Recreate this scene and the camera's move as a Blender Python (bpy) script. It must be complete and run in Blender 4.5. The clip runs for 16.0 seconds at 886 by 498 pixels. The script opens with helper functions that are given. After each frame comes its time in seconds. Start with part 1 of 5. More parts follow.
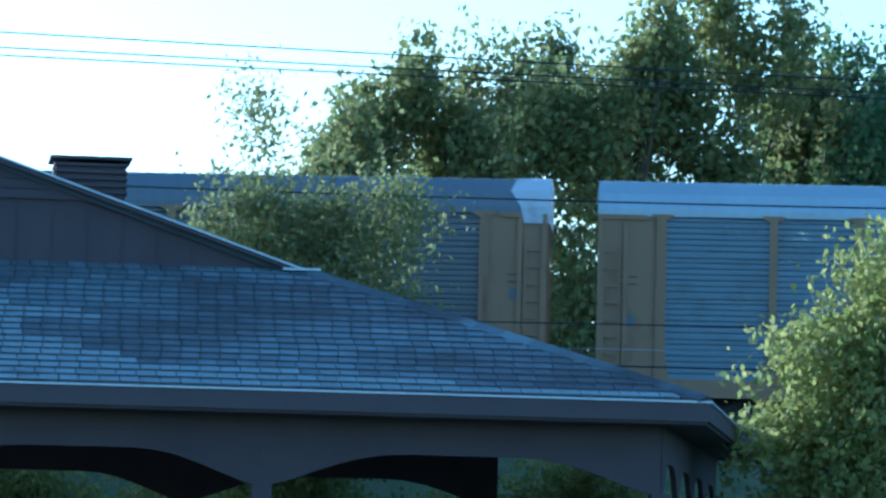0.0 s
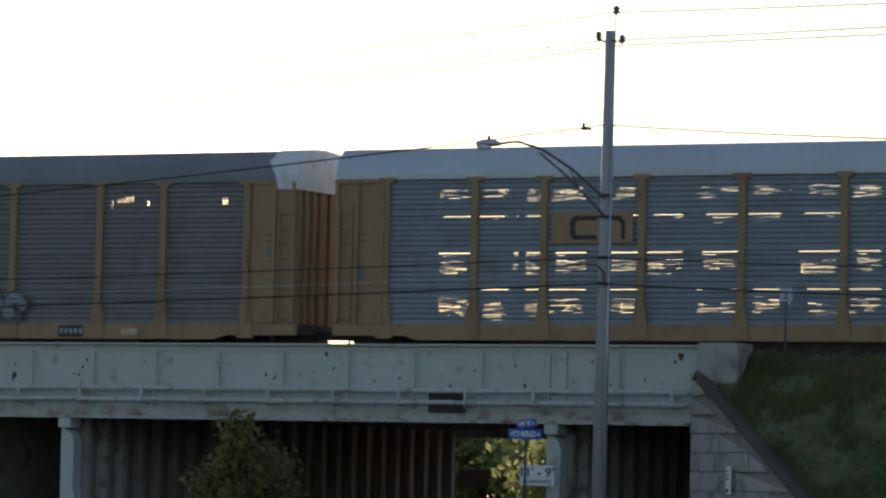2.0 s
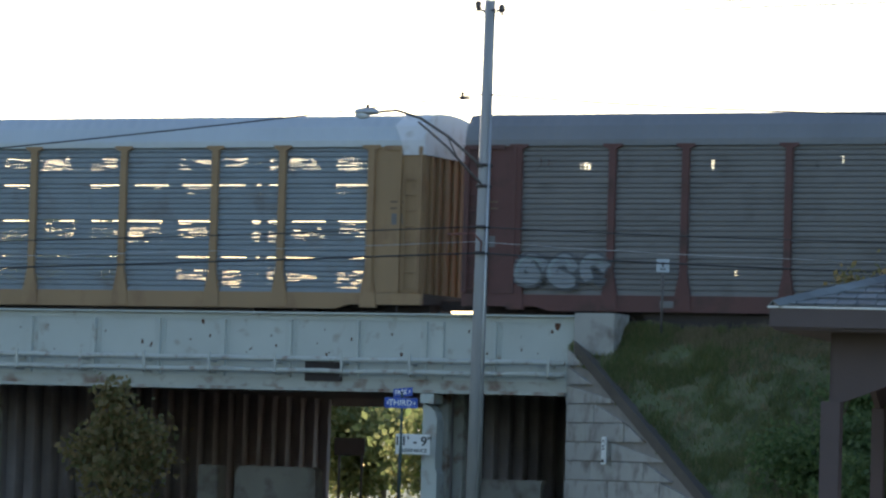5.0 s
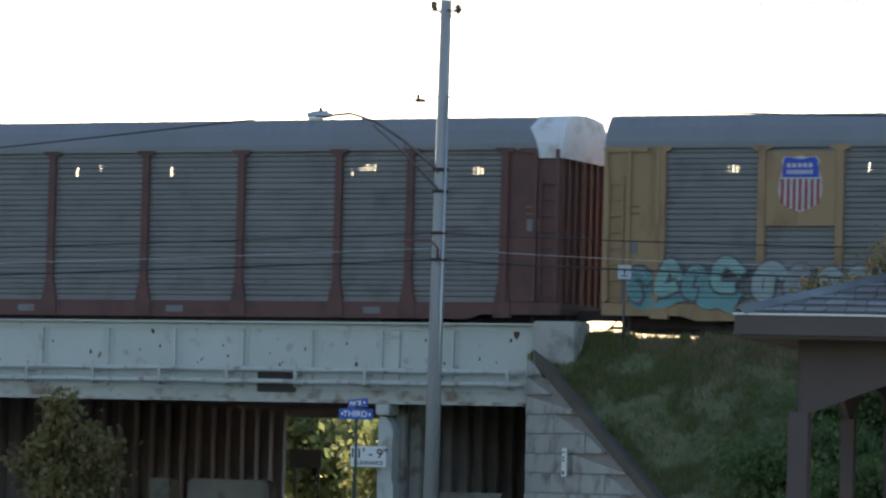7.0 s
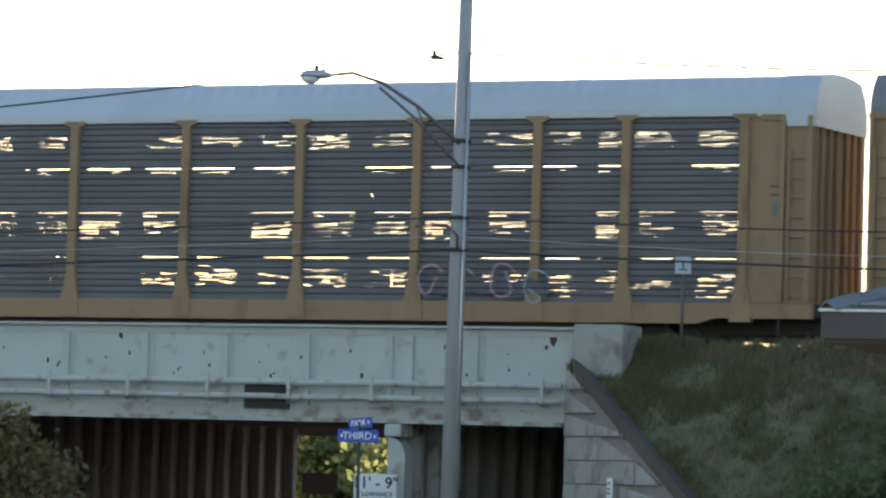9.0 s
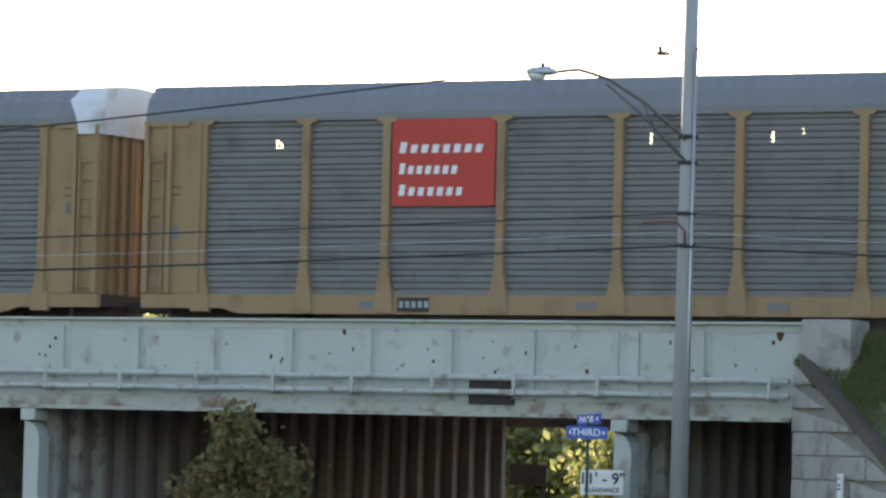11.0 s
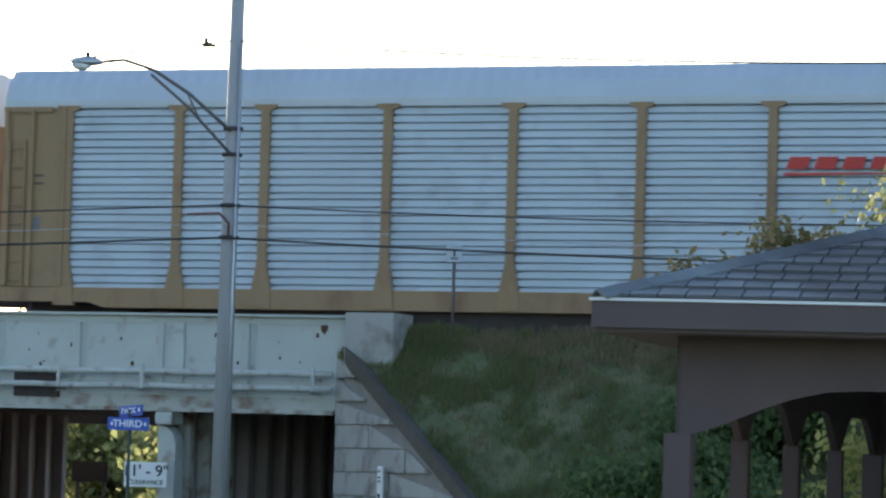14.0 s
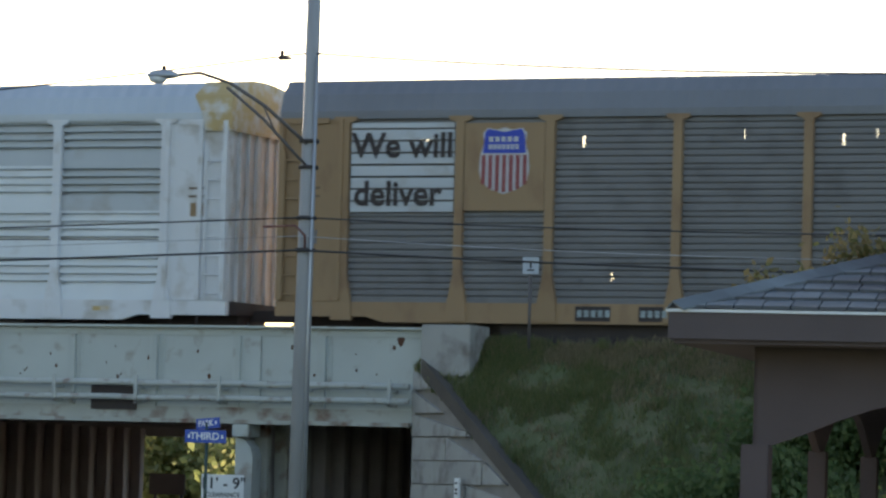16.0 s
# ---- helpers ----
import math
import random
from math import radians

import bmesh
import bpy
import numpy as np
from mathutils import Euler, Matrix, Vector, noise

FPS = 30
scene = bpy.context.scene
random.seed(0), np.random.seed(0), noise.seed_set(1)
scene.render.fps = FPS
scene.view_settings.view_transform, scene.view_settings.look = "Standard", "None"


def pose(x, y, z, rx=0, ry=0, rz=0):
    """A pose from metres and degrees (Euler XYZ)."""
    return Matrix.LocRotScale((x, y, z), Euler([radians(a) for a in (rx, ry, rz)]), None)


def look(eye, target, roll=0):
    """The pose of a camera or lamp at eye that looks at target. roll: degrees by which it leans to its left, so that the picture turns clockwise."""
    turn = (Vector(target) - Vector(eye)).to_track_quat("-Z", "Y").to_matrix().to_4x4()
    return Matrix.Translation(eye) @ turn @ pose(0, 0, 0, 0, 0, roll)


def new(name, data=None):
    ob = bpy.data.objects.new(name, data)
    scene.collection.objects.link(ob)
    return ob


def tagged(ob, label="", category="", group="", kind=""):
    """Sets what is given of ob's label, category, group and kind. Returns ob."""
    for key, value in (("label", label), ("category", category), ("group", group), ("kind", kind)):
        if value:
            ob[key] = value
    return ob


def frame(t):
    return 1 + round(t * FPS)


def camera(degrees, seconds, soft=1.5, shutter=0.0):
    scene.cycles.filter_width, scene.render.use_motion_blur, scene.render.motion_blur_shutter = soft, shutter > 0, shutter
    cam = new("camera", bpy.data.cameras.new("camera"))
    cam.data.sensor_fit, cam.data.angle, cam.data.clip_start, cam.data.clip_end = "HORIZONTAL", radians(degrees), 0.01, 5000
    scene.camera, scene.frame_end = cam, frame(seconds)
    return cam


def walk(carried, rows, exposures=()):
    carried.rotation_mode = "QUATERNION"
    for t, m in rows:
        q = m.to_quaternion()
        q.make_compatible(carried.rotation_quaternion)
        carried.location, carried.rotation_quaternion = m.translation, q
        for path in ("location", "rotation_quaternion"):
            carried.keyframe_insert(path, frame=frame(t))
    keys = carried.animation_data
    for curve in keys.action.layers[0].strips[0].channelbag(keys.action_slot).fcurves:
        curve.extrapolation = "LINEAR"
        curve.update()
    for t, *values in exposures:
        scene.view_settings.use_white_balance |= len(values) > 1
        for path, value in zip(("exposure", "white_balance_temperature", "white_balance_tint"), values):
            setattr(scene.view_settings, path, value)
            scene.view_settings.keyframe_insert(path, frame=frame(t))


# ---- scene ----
cam = camera(11.78, 16.0, soft=2.4, shutter=0.07)
CAM = [
    (0.0, 0.00, 0.00, 1.65, -3.068, 4.260, 1.379),
    (0.2, 0.00, 0.00, 1.65, -3.828, 3.376, 1.538),
    (0.4, 0.00, 0.00, 1.65, -7.319, 3.337, 1.715),
    (0.5, 0.00, 0.00, 1.65, -9.280, 3.384, 1.629),
    (0.7, 0.00, 0.00, 1.65, -13.722, 3.600, 1.784),
    (0.8, 0.00, 0.00, 1.65, -16.286, 3.693, 1.947),
    (1.0, 0.00, 0.00, 1.65, -20.093, 3.392, 1.189),
    (1.2, 0.00, 0.00, 1.65, -21.86, 3.375, 1.250),
    (1.5, 0.00, 0.00, 1.65, -23.687, 3.316, 0.780),
    (2.0, 0.00, 0.00, 1.65, -26.575, 3.323, 1.286),
    (2.5, 0.00, 0.00, 1.65, -25.576, 3.229, 1.552),
    (3.0, 0.00, 0.00, 1.65, -24.419, 3.215, 1.569),
    (3.5, 0.00, 0.00, 1.65, -24.194, 3.212, 1.397),
    (4.0, 0.00, 0.00, 1.65, -24.336, 2.901, 1.264),
    (4.5, 0.00, 0.00, 1.65, -24.985, 2.937, 1.719),
    (7.0, -1.08, 2.83, 1.75, -24.450, 3.082, 1.488),
    (7.5, -3.75, 9.80, 1.99, -24.632, 3.145, 1.591),
    (8.0, -6.26, 16.36, 2.21, -24.973, 3.189, 1.649),
    (8.5, -7.81, 20.39, 2.35, -25.280, 3.203, 1.676),
    (9.0, -7.81, 20.39, 2.35, -25.448, 3.172, 1.648),
    (9.2, -7.81, 20.39, 2.35, -25.486, 3.146, 1.495),
    (11.3, -9.32, 19.62, 2.76, -28.603, 2.609, 1.365),
    (11.5, -9.32, 19.62, 2.76, -30.015, 2.578, 1.442),
    (12.0, -9.32, 19.62, 2.76, -31.436, 2.492, 1.453),
    (12.5, -9.32, 19.62, 2.76, -31.228, 2.439, 1.674),
    (12.7, -9.32, 19.62, 2.76, -29.705, 2.477, 1.652),
    (13.0, -9.32, 19.62, 2.76, -27.137, 2.495, 2.057),
    (13.5, -7.81, 20.39, 2.35, -24.700, 3.002, 2.204),
    (14.0, -7.81, 20.39, 2.35, -22.391, 3.102, 1.680),
    (14.5, -7.81, 20.39, 2.35, -22.528, 3.189, 1.735),
    (15.0, -7.81, 20.39, 2.35, -23.067, 3.224, 1.859),
    (15.5, -7.81, 20.39, 2.35, -23.184, 3.277, 1.835),
    (16.0, -7.81, 20.39, 2.35, -23.414, 3.233, 1.567),
]
walk(cam, [(t, pose(x, y, z, 0, 0, -yaw) @ pose(0, 0, 0, 90 + pitch) @ pose(0, 0, 0, 0, 0, roll)) for t, x, y, z, yaw, pitch, roll in CAM],
     exposures=[(0.0, 0.95, 4150, -4), (0.5, 1.95, 5600, 8), (1.2, 1.15, 5900, 12), (1.5, 0.9, 6200, 14), (2.0, 0.25, 6700, 15), (2.5, 0.15, 6900, 16), (3.0, 0.6, 6700, 15), (3.5, 0.75, 6400, 14), (4.2, 0.95, 6200, 12), (7.0, 1.1, 6500, 14), (8.2, 1.35, 6700, 14), (9.0, 1.4, 6900, 14), (11.5, 1.72, 7300, 15), (12.0, 1.7, 7400, 15), (12.7, 1.7, 7300, 14), (13.5, 1.65, 6700, 13), (14.0, 1.42, 6250, 12), (14.8, 1.15, 6200, 12), (15.5, 0.95, 6500, 13), (16.0, 1.15, 6900, 14)])

# ---- light: a low sun behind the railway, clear evening sky ----
SUN_AZ, SUN_EL = -48.0, 14.0
world = bpy.data.worlds.new("evening_sky")
scene.world = world
world.use_nodes = True
wn = world.node_tree
sky = wn.nodes.new("ShaderNodeTexSky")
sky.sky_type, sky.sun_disc = 'NISHITA', False
sky.sun_elevation, sky.sun_rotation = radians(SUN_EL), radians(SUN_AZ)
sky.air_density, sky.dust_density, sky.ozone_density = 1.0, 1.2, 1.5
wn.links.new(sky.outputs[0], wn.nodes["Background"].inputs[0])
wn.nodes["Background"].inputs[1].default_value = 0.15
sun = new("sun", bpy.data.lights.new("sun", "SUN"))
sun.data.energy, sun.data.angle, sun.data.color = 3.0, radians(0.6), (1.0, 0.9, 0.74)
sun.matrix_world = look((math.sin(radians(SUN_AZ)) * 50, math.cos(radians(SUN_AZ)) * 50, math.tan(radians(SUN_EL)) * 50), (0, 0, 0))


# ---- materials ----
def material(name, colour, rough=0.7, metal=0.0, scale=2.0, vary=0.25, fine=30.0, bump=0.15, dirt=None, dirt_amount=0.4, island=0.0, stretch=(1, 1, 1), spec=0.5, world=False):
    """A surface with stains at a large scale, grain at a small one and an optional second colour of dirt or rust."""
    m = bpy.data.materials.new(name)
    m.use_nodes = True
    n, l = m.node_tree.nodes, m.node_tree.links
    b = n["Principled BSDF"]
    b.inputs["Roughness"].default_value, b.inputs["Metallic"].default_value = rough, metal
    b.inputs["Specular IOR Level"].default_value = spec
    co = n.new("ShaderNodeTexCoord")
    mp = n.new("ShaderNodeMapping")
    mp.inputs["Scale"].default_value = stretch
    l.new(n.new("ShaderNodeNewGeometry").outputs["Position"] if world else co.outputs["Object"], mp.inputs[0])
    if not world:
        info, shift, scl = n.new("ShaderNodeObjectInfo"), n.new("ShaderNodeVectorMath"), n.new("ShaderNodeMath")
        scl.operation, scl.inputs[1].default_value = 'MULTIPLY', 60.0
        l.new(info.outputs["Random"], scl.inputs[0])
        l.new(mp.outputs[0], shift.inputs[0])
        l.new(scl.outputs[0], shift.inputs[1])
        place = shift.outputs[0]
    else:
        place = mp.outputs[0]
    big, small = n.new("ShaderNodeTexNoise"), n.new("ShaderNodeTexNoise")
    big.inputs["Scale"].default_value, small.inputs["Scale"].default_value = scale, fine
    big.inputs["Detail"].default_value = 6
    for t in (big, small):
        l.new(place, t.inputs["Vector"])
    mix = n.new("ShaderNodeMix")
    mix.data_type = 'RGBA'
    lo = [max(0, c * (1 - vary)) for c in colour]
    hi = [min(1, c * (1 + vary)) for c in colour]
    mix.inputs["A"].default_value, mix.inputs["B"].default_value = (*lo, 1), (*hi, 1)
    l.new(big.outputs["Fac"], mix.inputs["Factor"])
    out = mix.outputs["Result"]
    if dirt:
        ramp = n.new("ShaderNodeMapRange")
        ramp.inputs["From Min"].default_value, ramp.inputs["From Max"].default_value = 0.62 - 0.3 * dirt_amount, 0.86 - 0.3 * dirt_amount
        second = n.new("ShaderNodeTexNoise")
        second.inputs["Scale"].default_value, second.inputs["Detail"].default_value = scale * 2.3, 8
        l.new(place, second.inputs["Vector"])
        l.new(second.outputs["Fac"], ramp.inputs["Value"])
        d = n.new("ShaderNodeMix")
        d.data_type = 'RGBA'
        d.inputs["B"].default_value = (*dirt, 1)
        l.new(out, d.inputs["A"])
        l.new(ramp.outputs[0], d.inputs["Factor"])
        out = d.outputs["Result"]
    if island:
        g = n.new("ShaderNodeNewGeometry")
        hs = n.new("ShaderNodeHueSaturation")
        mr = n.new("ShaderNodeMapRange")
        mr.inputs["To Min"].default_value, mr.inputs["To Max"].default_value = 1 - island, 1 + island
        oi, add = n.new("ShaderNodeObjectInfo"), n.new("ShaderNodeMath")
        add.operation = 'ADD'
        fr = n.new("ShaderNodeMath")
        fr.operation = 'FRACT'
        l.new(g.outputs["Random Per Island"], add.inputs[0])
        l.new(oi.outputs["Random"], add.inputs[1])
        l.new(add.outputs[0], fr.inputs[0])
        l.new(fr.outputs[0], mr.inputs["Value"])
        l.new(mr.outputs[0], hs.inputs["Value"])
        l.new(out, hs.inputs["Color"])
        out = hs.outputs["Color"]
    l.new(out, b.inputs["Base Color"])
    bp = n.new("ShaderNodeBump")
    bp.inputs["Strength"].default_value, bp.inputs["Distance"].default_value = bump, 0.02
    l.new(small.outputs["Fac"], bp.inputs["Height"])
    l.new(bp.outputs[0], b.inputs["Normal"])
    return m


def leaf_material(name, colour, second):
    m = bpy.data.materials.new(name)
    m.use_nodes = True
    n, l = m.node_tree.nodes, m.node_tree.links
    b = n["Principled BSDF"]
    b.inputs["Roughness"].default_value = 0.55
    g = n.new("ShaderNodeNewGeometry")
    mix = n.new("ShaderNodeMix")
    mix.data_type = 'RGBA'
    mix.inputs["A"].default_value, mix.inputs["B"].default_value = (*colour, 1), (*second, 1)
    l.new(g.outputs["Random Per Island"], mix.inputs["Factor"])
    l.new(mix.outputs["Result"], b.inputs["Base Color"])
    tr = n.new("ShaderNodeBsdfTranslucent")
    l.new(mix.outputs["Result"], tr.inputs["Color"])
    ms = n.new("ShaderNodeMixShader")
    ms.inputs[0].default_value = 0.62
    l.new(b.outputs[0], ms.inputs[1])
    l.new(tr.outputs[0], ms.inputs[2])
    l.new(ms.outputs[0], n["Material Output"].inputs[0])
    return m


M = dict(
    dark_coping=material("mossy_coping", (0.10, 0.085, 0.07), 0.95, scale=1.2, vary=0.35, fine=14, bump=0.4),
    grass=material("grass", (0.105, 0.122, 0.054), 0.95, scale=0.9, vary=0.6, fine=16, bump=0.8, dirt=(0.165, 0.145, 0.08), dirt_amount=0.45),
    ballast=material("ballast", (0.09, 0.08, 0.075), 0.95, scale=3, vary=0.4, fine=14, bump=1.0),
    asphalt=material("asphalt", (0.05, 0.05, 0.052), 0.9, scale=0.8, vary=0.25, fine=60),
    concrete=material("concrete", (0.37, 0.36, 0.335), 0.9, scale=0.9, vary=0.2, fine=18, bump=0.4, dirt=(0.2, 0.18, 0.16), dirt_amount=0.45),
    dark_concrete=material("grey_brown_concrete", (0.33, 0.295, 0.29), 0.95, scale=0.8, vary=0.4, fine=10, bump=0.4),
    girder=material("girder_paint", (0.47, 0.50, 0.47), 0.65, scale=0.8, vary=0.16, fine=14, bump=0.1, dirt=(0.2, 0.1, 0.05), dirt_amount=0.08),
    girder_low=material("girder_flange_rusty", (0.42, 0.43, 0.39), 0.75, scale=0.9, vary=0.2, fine=14, dirt=(0.16, 0.07, 0.04), dirt_amount=0.45),
    pipe=material("pipe_paint", (0.46, 0.48, 0.45), 0.6, scale=1.4, vary=0.2, dirt=(0.2, 0.1, 0.06), dirt_amount=0.3),
    steel=material("dark_steel", (0.05, 0.04, 0.038), 0.8, scale=2, vary=0.3),
    rail=material("rail_steel", (0.12, 0.08, 0.06), 0.5, metal=0.6, scale=2),
    wood_pole=material("weathered_pole", (0.33, 0.33, 0.33), 0.85, scale=1.5, vary=0.25, fine=26, bump=0.3, stretch=(4, 4, 0.4)),
    galvanised=material("galvanised", (0.45, 0.46, 0.47), 0.45, metal=0.7, scale=3, vary=0.15),
    lamp_arm=material("lamp_arm", (0.13, 0.115, 0.11), 0.6, metal=0.3, scale=3, vary=0.25),
    sign_grey=material("sign_grey", (0.42, 0.46, 0.5), 0.5, scale=3, vary=0.12),
    insulator=material("insulator", (0.12, 0.1, 0.1), 0.3, scale=3),
    cable=material("cable", (0.025, 0.025, 0.028), 0.6, scale=3),
    red_conduit=material("red_conduit", (0.16, 0.06, 0.05), 0.7, scale=3),
    white_glass=material("lamp_glass", (0.7, 0.72, 0.74), 0.3, scale=3, vary=0.05),
    blue_sign=material("blue_sign", (0.02, 0.08, 0.42), 0.4, scale=3, vary=0.12),
    white_sign=material("white_sign", (0.78, 0.79, 0.78), 0.5, scale=3, vary=0.08),
    black=material("black_paint", (0.02, 0.02, 0.02), 0.5, scale=3),
    shingle=material("shingle", (0.18, 0.212, 0.226), 0.85, scale=0.22, vary=0.3, fine=9, bump=0.5, island=0.22, dirt=(0.07, 0.07, 0.078), dirt_amount=0.8, world=True, stretch=(0.6, 1, 1)),
    shingle_pale=material("shingle_pale", (0.26, 0.3, 0.3), 0.85, scale=0.5, vary=0.16, fine=9, bump=0.5, island=0.1, dirt=(0.14, 0.15, 0.16), dirt_amount=0.12, world=True),
    # colour of the roof sheets, and of the shadow lines painted on tab edges
    shingle_bed_and_shade=material("shingle_bed_and_shade", (0.10, 0.105, 0.11), 0.9, scale=1.0, vary=0.3),
    brown_paint=material("brown_paint", (0.085, 0.062, 0.064), 0.75, scale=1.0, vary=0.22, fine=20),
    fascia=material("fascia_paint", (0.09, 0.068, 0.07), 0.7, scale=1.0, vary=0.2, fine=20),
    flashing=material("flashing", (0.62, 0.64, 0.66), 0.5, metal=0.4, scale=2, vary=0.1),
    bark=material("bark", (0.12, 0.09, 0.065), 0.95, scale=3, vary=0.35, fine=14, bump=0.8, stretch=(2, 2, 0.5)),
    leaf=leaf_material("leaf_green", (0.19, 0.24, 0.08), (0.4, 0.37, 0.15)),
    # brighter leaf copy: the light on the shrubs is put into its colour
    leaf_lit_tone=leaf_material("leaf_lit_tone", (0.27, 0.31, 0.085), (0.52, 0.48, 0.16)),
    leaf_dark=leaf_material("leaf_dark", (0.1, 0.17, 0.065), (0.2, 0.26, 0.1)),
    leaf_yellow=leaf_material("leaf_yellowing", (0.17, 0.21, 0.075), (0.33, 0.31, 0.13)),
    leaf_rust=leaf_material("leaf_rust", (0.17, 0.18, 0.07), (0.36, 0.26, 0.12)),
    # railway cars
    yellow=material("car_yellow", (0.31, 0.20, 0.105), 0.6, scale=0.7, vary=0.15, fine=12, bump=0.08, dirt=(0.2, 0.11, 0.06), dirt_amount=0.28, stretch=(1, 1, 0.5)),
    brown_car=material("car_brown", (0.115, 0.05, 0.045), 0.65, scale=0.7, vary=0.2, fine=12, dirt=(0.06, 0.035, 0.03), dirt_amount=0.4),
    white_car=material("car_white", (0.66, 0.67, 0.68), 0.6, scale=0.6, vary=0.12, fine=12, dirt=(0.4, 0.36, 0.3), dirt_amount=0.3),
    tin_dark=material("car_panel_dark", (0.15, 0.15, 0.155), 0.65, metal=0.2, scale=0.6, vary=0.25, fine=10, bump=0.08),
    tin=material("car_panel_tin", (0.22, 0.26, 0.30), 0.5, metal=0.35, scale=0.6, vary=0.15, fine=10, bump=0.08, dirt=(0.17, 0.17, 0.18), dirt_amount=0.25),
    tin_light=material("car_panel_light", (0.66, 0.70, 0.73), 0.5, metal=0.3, scale=0.6, vary=0.12, fine=10, bump=0.08, dirt=(0.5, 0.5, 0.5), dirt_amount=0.15),
    tin_blue=material("car_panel_blue", (0.47, 0.54, 0.61), 0.5, metal=0.3, scale=0.6, vary=0.12, fine=10, bump=0.08, dirt=(0.36, 0.4, 0.45), dirt_amount=0.2),
    tin_mid=material("car_panel_mid", (0.45, 0.49, 0.52), 0.5, metal=0.3, scale=0.6, vary=0.14, fine=10, bump=0.08, dirt=(0.35, 0.33, 0.31), dirt_amount=0.25),
    tin_dull=material("car_panel_dull", (0.19, 0.188, 0.19), 0.6, metal=0.25, scale=0.6, vary=0.16, fine=10, bump=0.08, dirt=(0.14, 0.135, 0.135), dirt_amount=0.35),
    roof_tin=material("car_roof_tin", (0.48, 0.52, 0.55), 0.5, metal=0.4, scale=0.5, vary=0.15, fine=8, bump=0.05),
    roof_dull=material("car_roof_dull", (0.2, 0.208, 0.225), 0.6, metal=0.3, scale=0.5, vary=0.18, fine=8, bump=0.05),
    white_patch=material("roof_end_white", (0.62, 0.63, 0.66), 0.6, scale=0.8, vary=0.12, dirt=(0.4, 0.36, 0.33), dirt_amount=0.35),
    yellow_patch=material("roof_end_rusty", (0.5, 0.36, 0.16), 0.6, scale=1.2, vary=0.2, dirt=(0.6, 0.6, 0.58), dirt_amount=0.5),
    stripe_red=material("stripe_red", (0.27, 0.06, 0.06), 0.6, scale=2, vary=0.2),
    stripe_white=material("stripe_white", (0.5, 0.5, 0.51), 0.6, scale=2, vary=0.15),
    faded_stencil=material("faded_stencil", (0.15, 0.10, 0.065), 0.7, scale=2, vary=0.3),
    logo_red=material("logo_red", (0.5, 0.04, 0.03), 0.5, scale=2, vary=0.15),
    logo_blue=material("logo_blue", (0.025, 0.06, 0.42), 0.5, scale=2, vary=0.15),
    logo_white=material("logo_white", (0.75, 0.75, 0.75), 0.5, scale=2, vary=0.1),
    paint_teal=material("paint_teal", (0.13, 0.27, 0.28), 0.5, scale=2, vary=0.3),
    paint_blue=material("paint_blue", (0.12, 0.19, 0.30), 0.5, scale=2, vary=0.3),
    paint_pink=material("paint_pink", (0.34, 0.16, 0.33), 0.5, scale=2, vary=0.25),
    paint_red=material("paint_red", (0.28, 0.10, 0.09), 0.5, scale=2, vary=0.3),
    paint_dark=material("paint_dark", (0.11, 0.115, 0.125), 0.5, scale=2, vary=0.3),
    paint_sea=material("paint_sea", (0.2, 0.36, 0.34), 0.5, scale=2, vary=0.3),
    paint_sky=material("paint_sky", (0.16, 0.33, 0.5), 0.5, scale=2, vary=0.3),
    paint_mint=material("paint_mint", (0.42, 0.55, 0.47), 0.5, scale=2, vary=0.25),
    paint_rose=material("paint_rose", (0.45, 0.27, 0.36), 0.5, scale=2, vary=0.25),
    paint_lilac=material("paint_lilac", (0.42, 0.42, 0.66), 0.5, scale=2, vary=0.2),
    paint_grey=material("paint_grey", (0.24, 0.26, 0.28), 0.5, scale=2, vary=0.3),
    paint_pale=material("paint_pale", (0.28, 0.34, 0.345), 0.5, scale=2, vary=0.3),
)


# ---- mesh helpers ----
def add_box(bm, x0, x1, y0, y1, z0, z1, bevel=0.0):
    v = [bm.verts.new(p) for p in ((x0, y0, z0), (x1, y0, z0), (x1, y1, z0), (x0, y1, z0), (x0, y0, z1), (x1, y0, z1), (x1, y1, z1), (x0, y1, z1))]
    fs = [bm.faces.new([v[i] for i in q]) for q in ((3, 2, 1, 0), (4, 5, 6, 7), (0, 1, 5, 4), (1, 2, 6, 5), (2, 3, 7, 6), (3, 0, 4, 7))]
    if bevel:
        bmesh.ops.bevel(bm, geom=list({e for f in fs for e in f.edges}), offset=bevel, segments=2, affect='EDGES')
    return v


def box(x0, x1, y0, y1, z0, z1, bevel=0.0):
    bm = bmesh.new()
    add_box(bm, x0, x1, y0, y1, z0, z1, bevel)
    return bm


def add_tube(bm, points, radius, sides=8, taper=None):
    """A tube along points; taper gives the end's radius."""
    pts = [Vector(p) for p in points]
    rings = []
    for i, p in enumerate(pts):
        d = (pts[min(i + 1, len(pts) - 1)] - pts[max(i - 1, 0)]).normalized()
        a = d.orthogonal().normalized() if abs(d.z) < 0.99 else Vector((1, 0, 0))
        if abs(d.z) < 0.99:
            a = d.cross(Vector((0, 0, 1))).normalized()
        b = d.cross(a)
        r = radius if taper is None else radius + (taper - radius) * i / (len(pts) - 1)
        rings.append([bm.verts.new(p + r * (math.cos(k * math.tau / sides) * a + math.sin(k * math.tau / sides) * b)) for k in range(sides)])
    for r0, r1 in zip(rings, rings[1:]):
        for k in range(sides):
            f = bm.faces.new((r0[k], r0[(k + 1) % sides], r1[(k + 1) % sides], r1[k]))
            f.smooth = True
    bm.faces.new(rings[0][::-1])
    bm.faces.new(rings[-1])


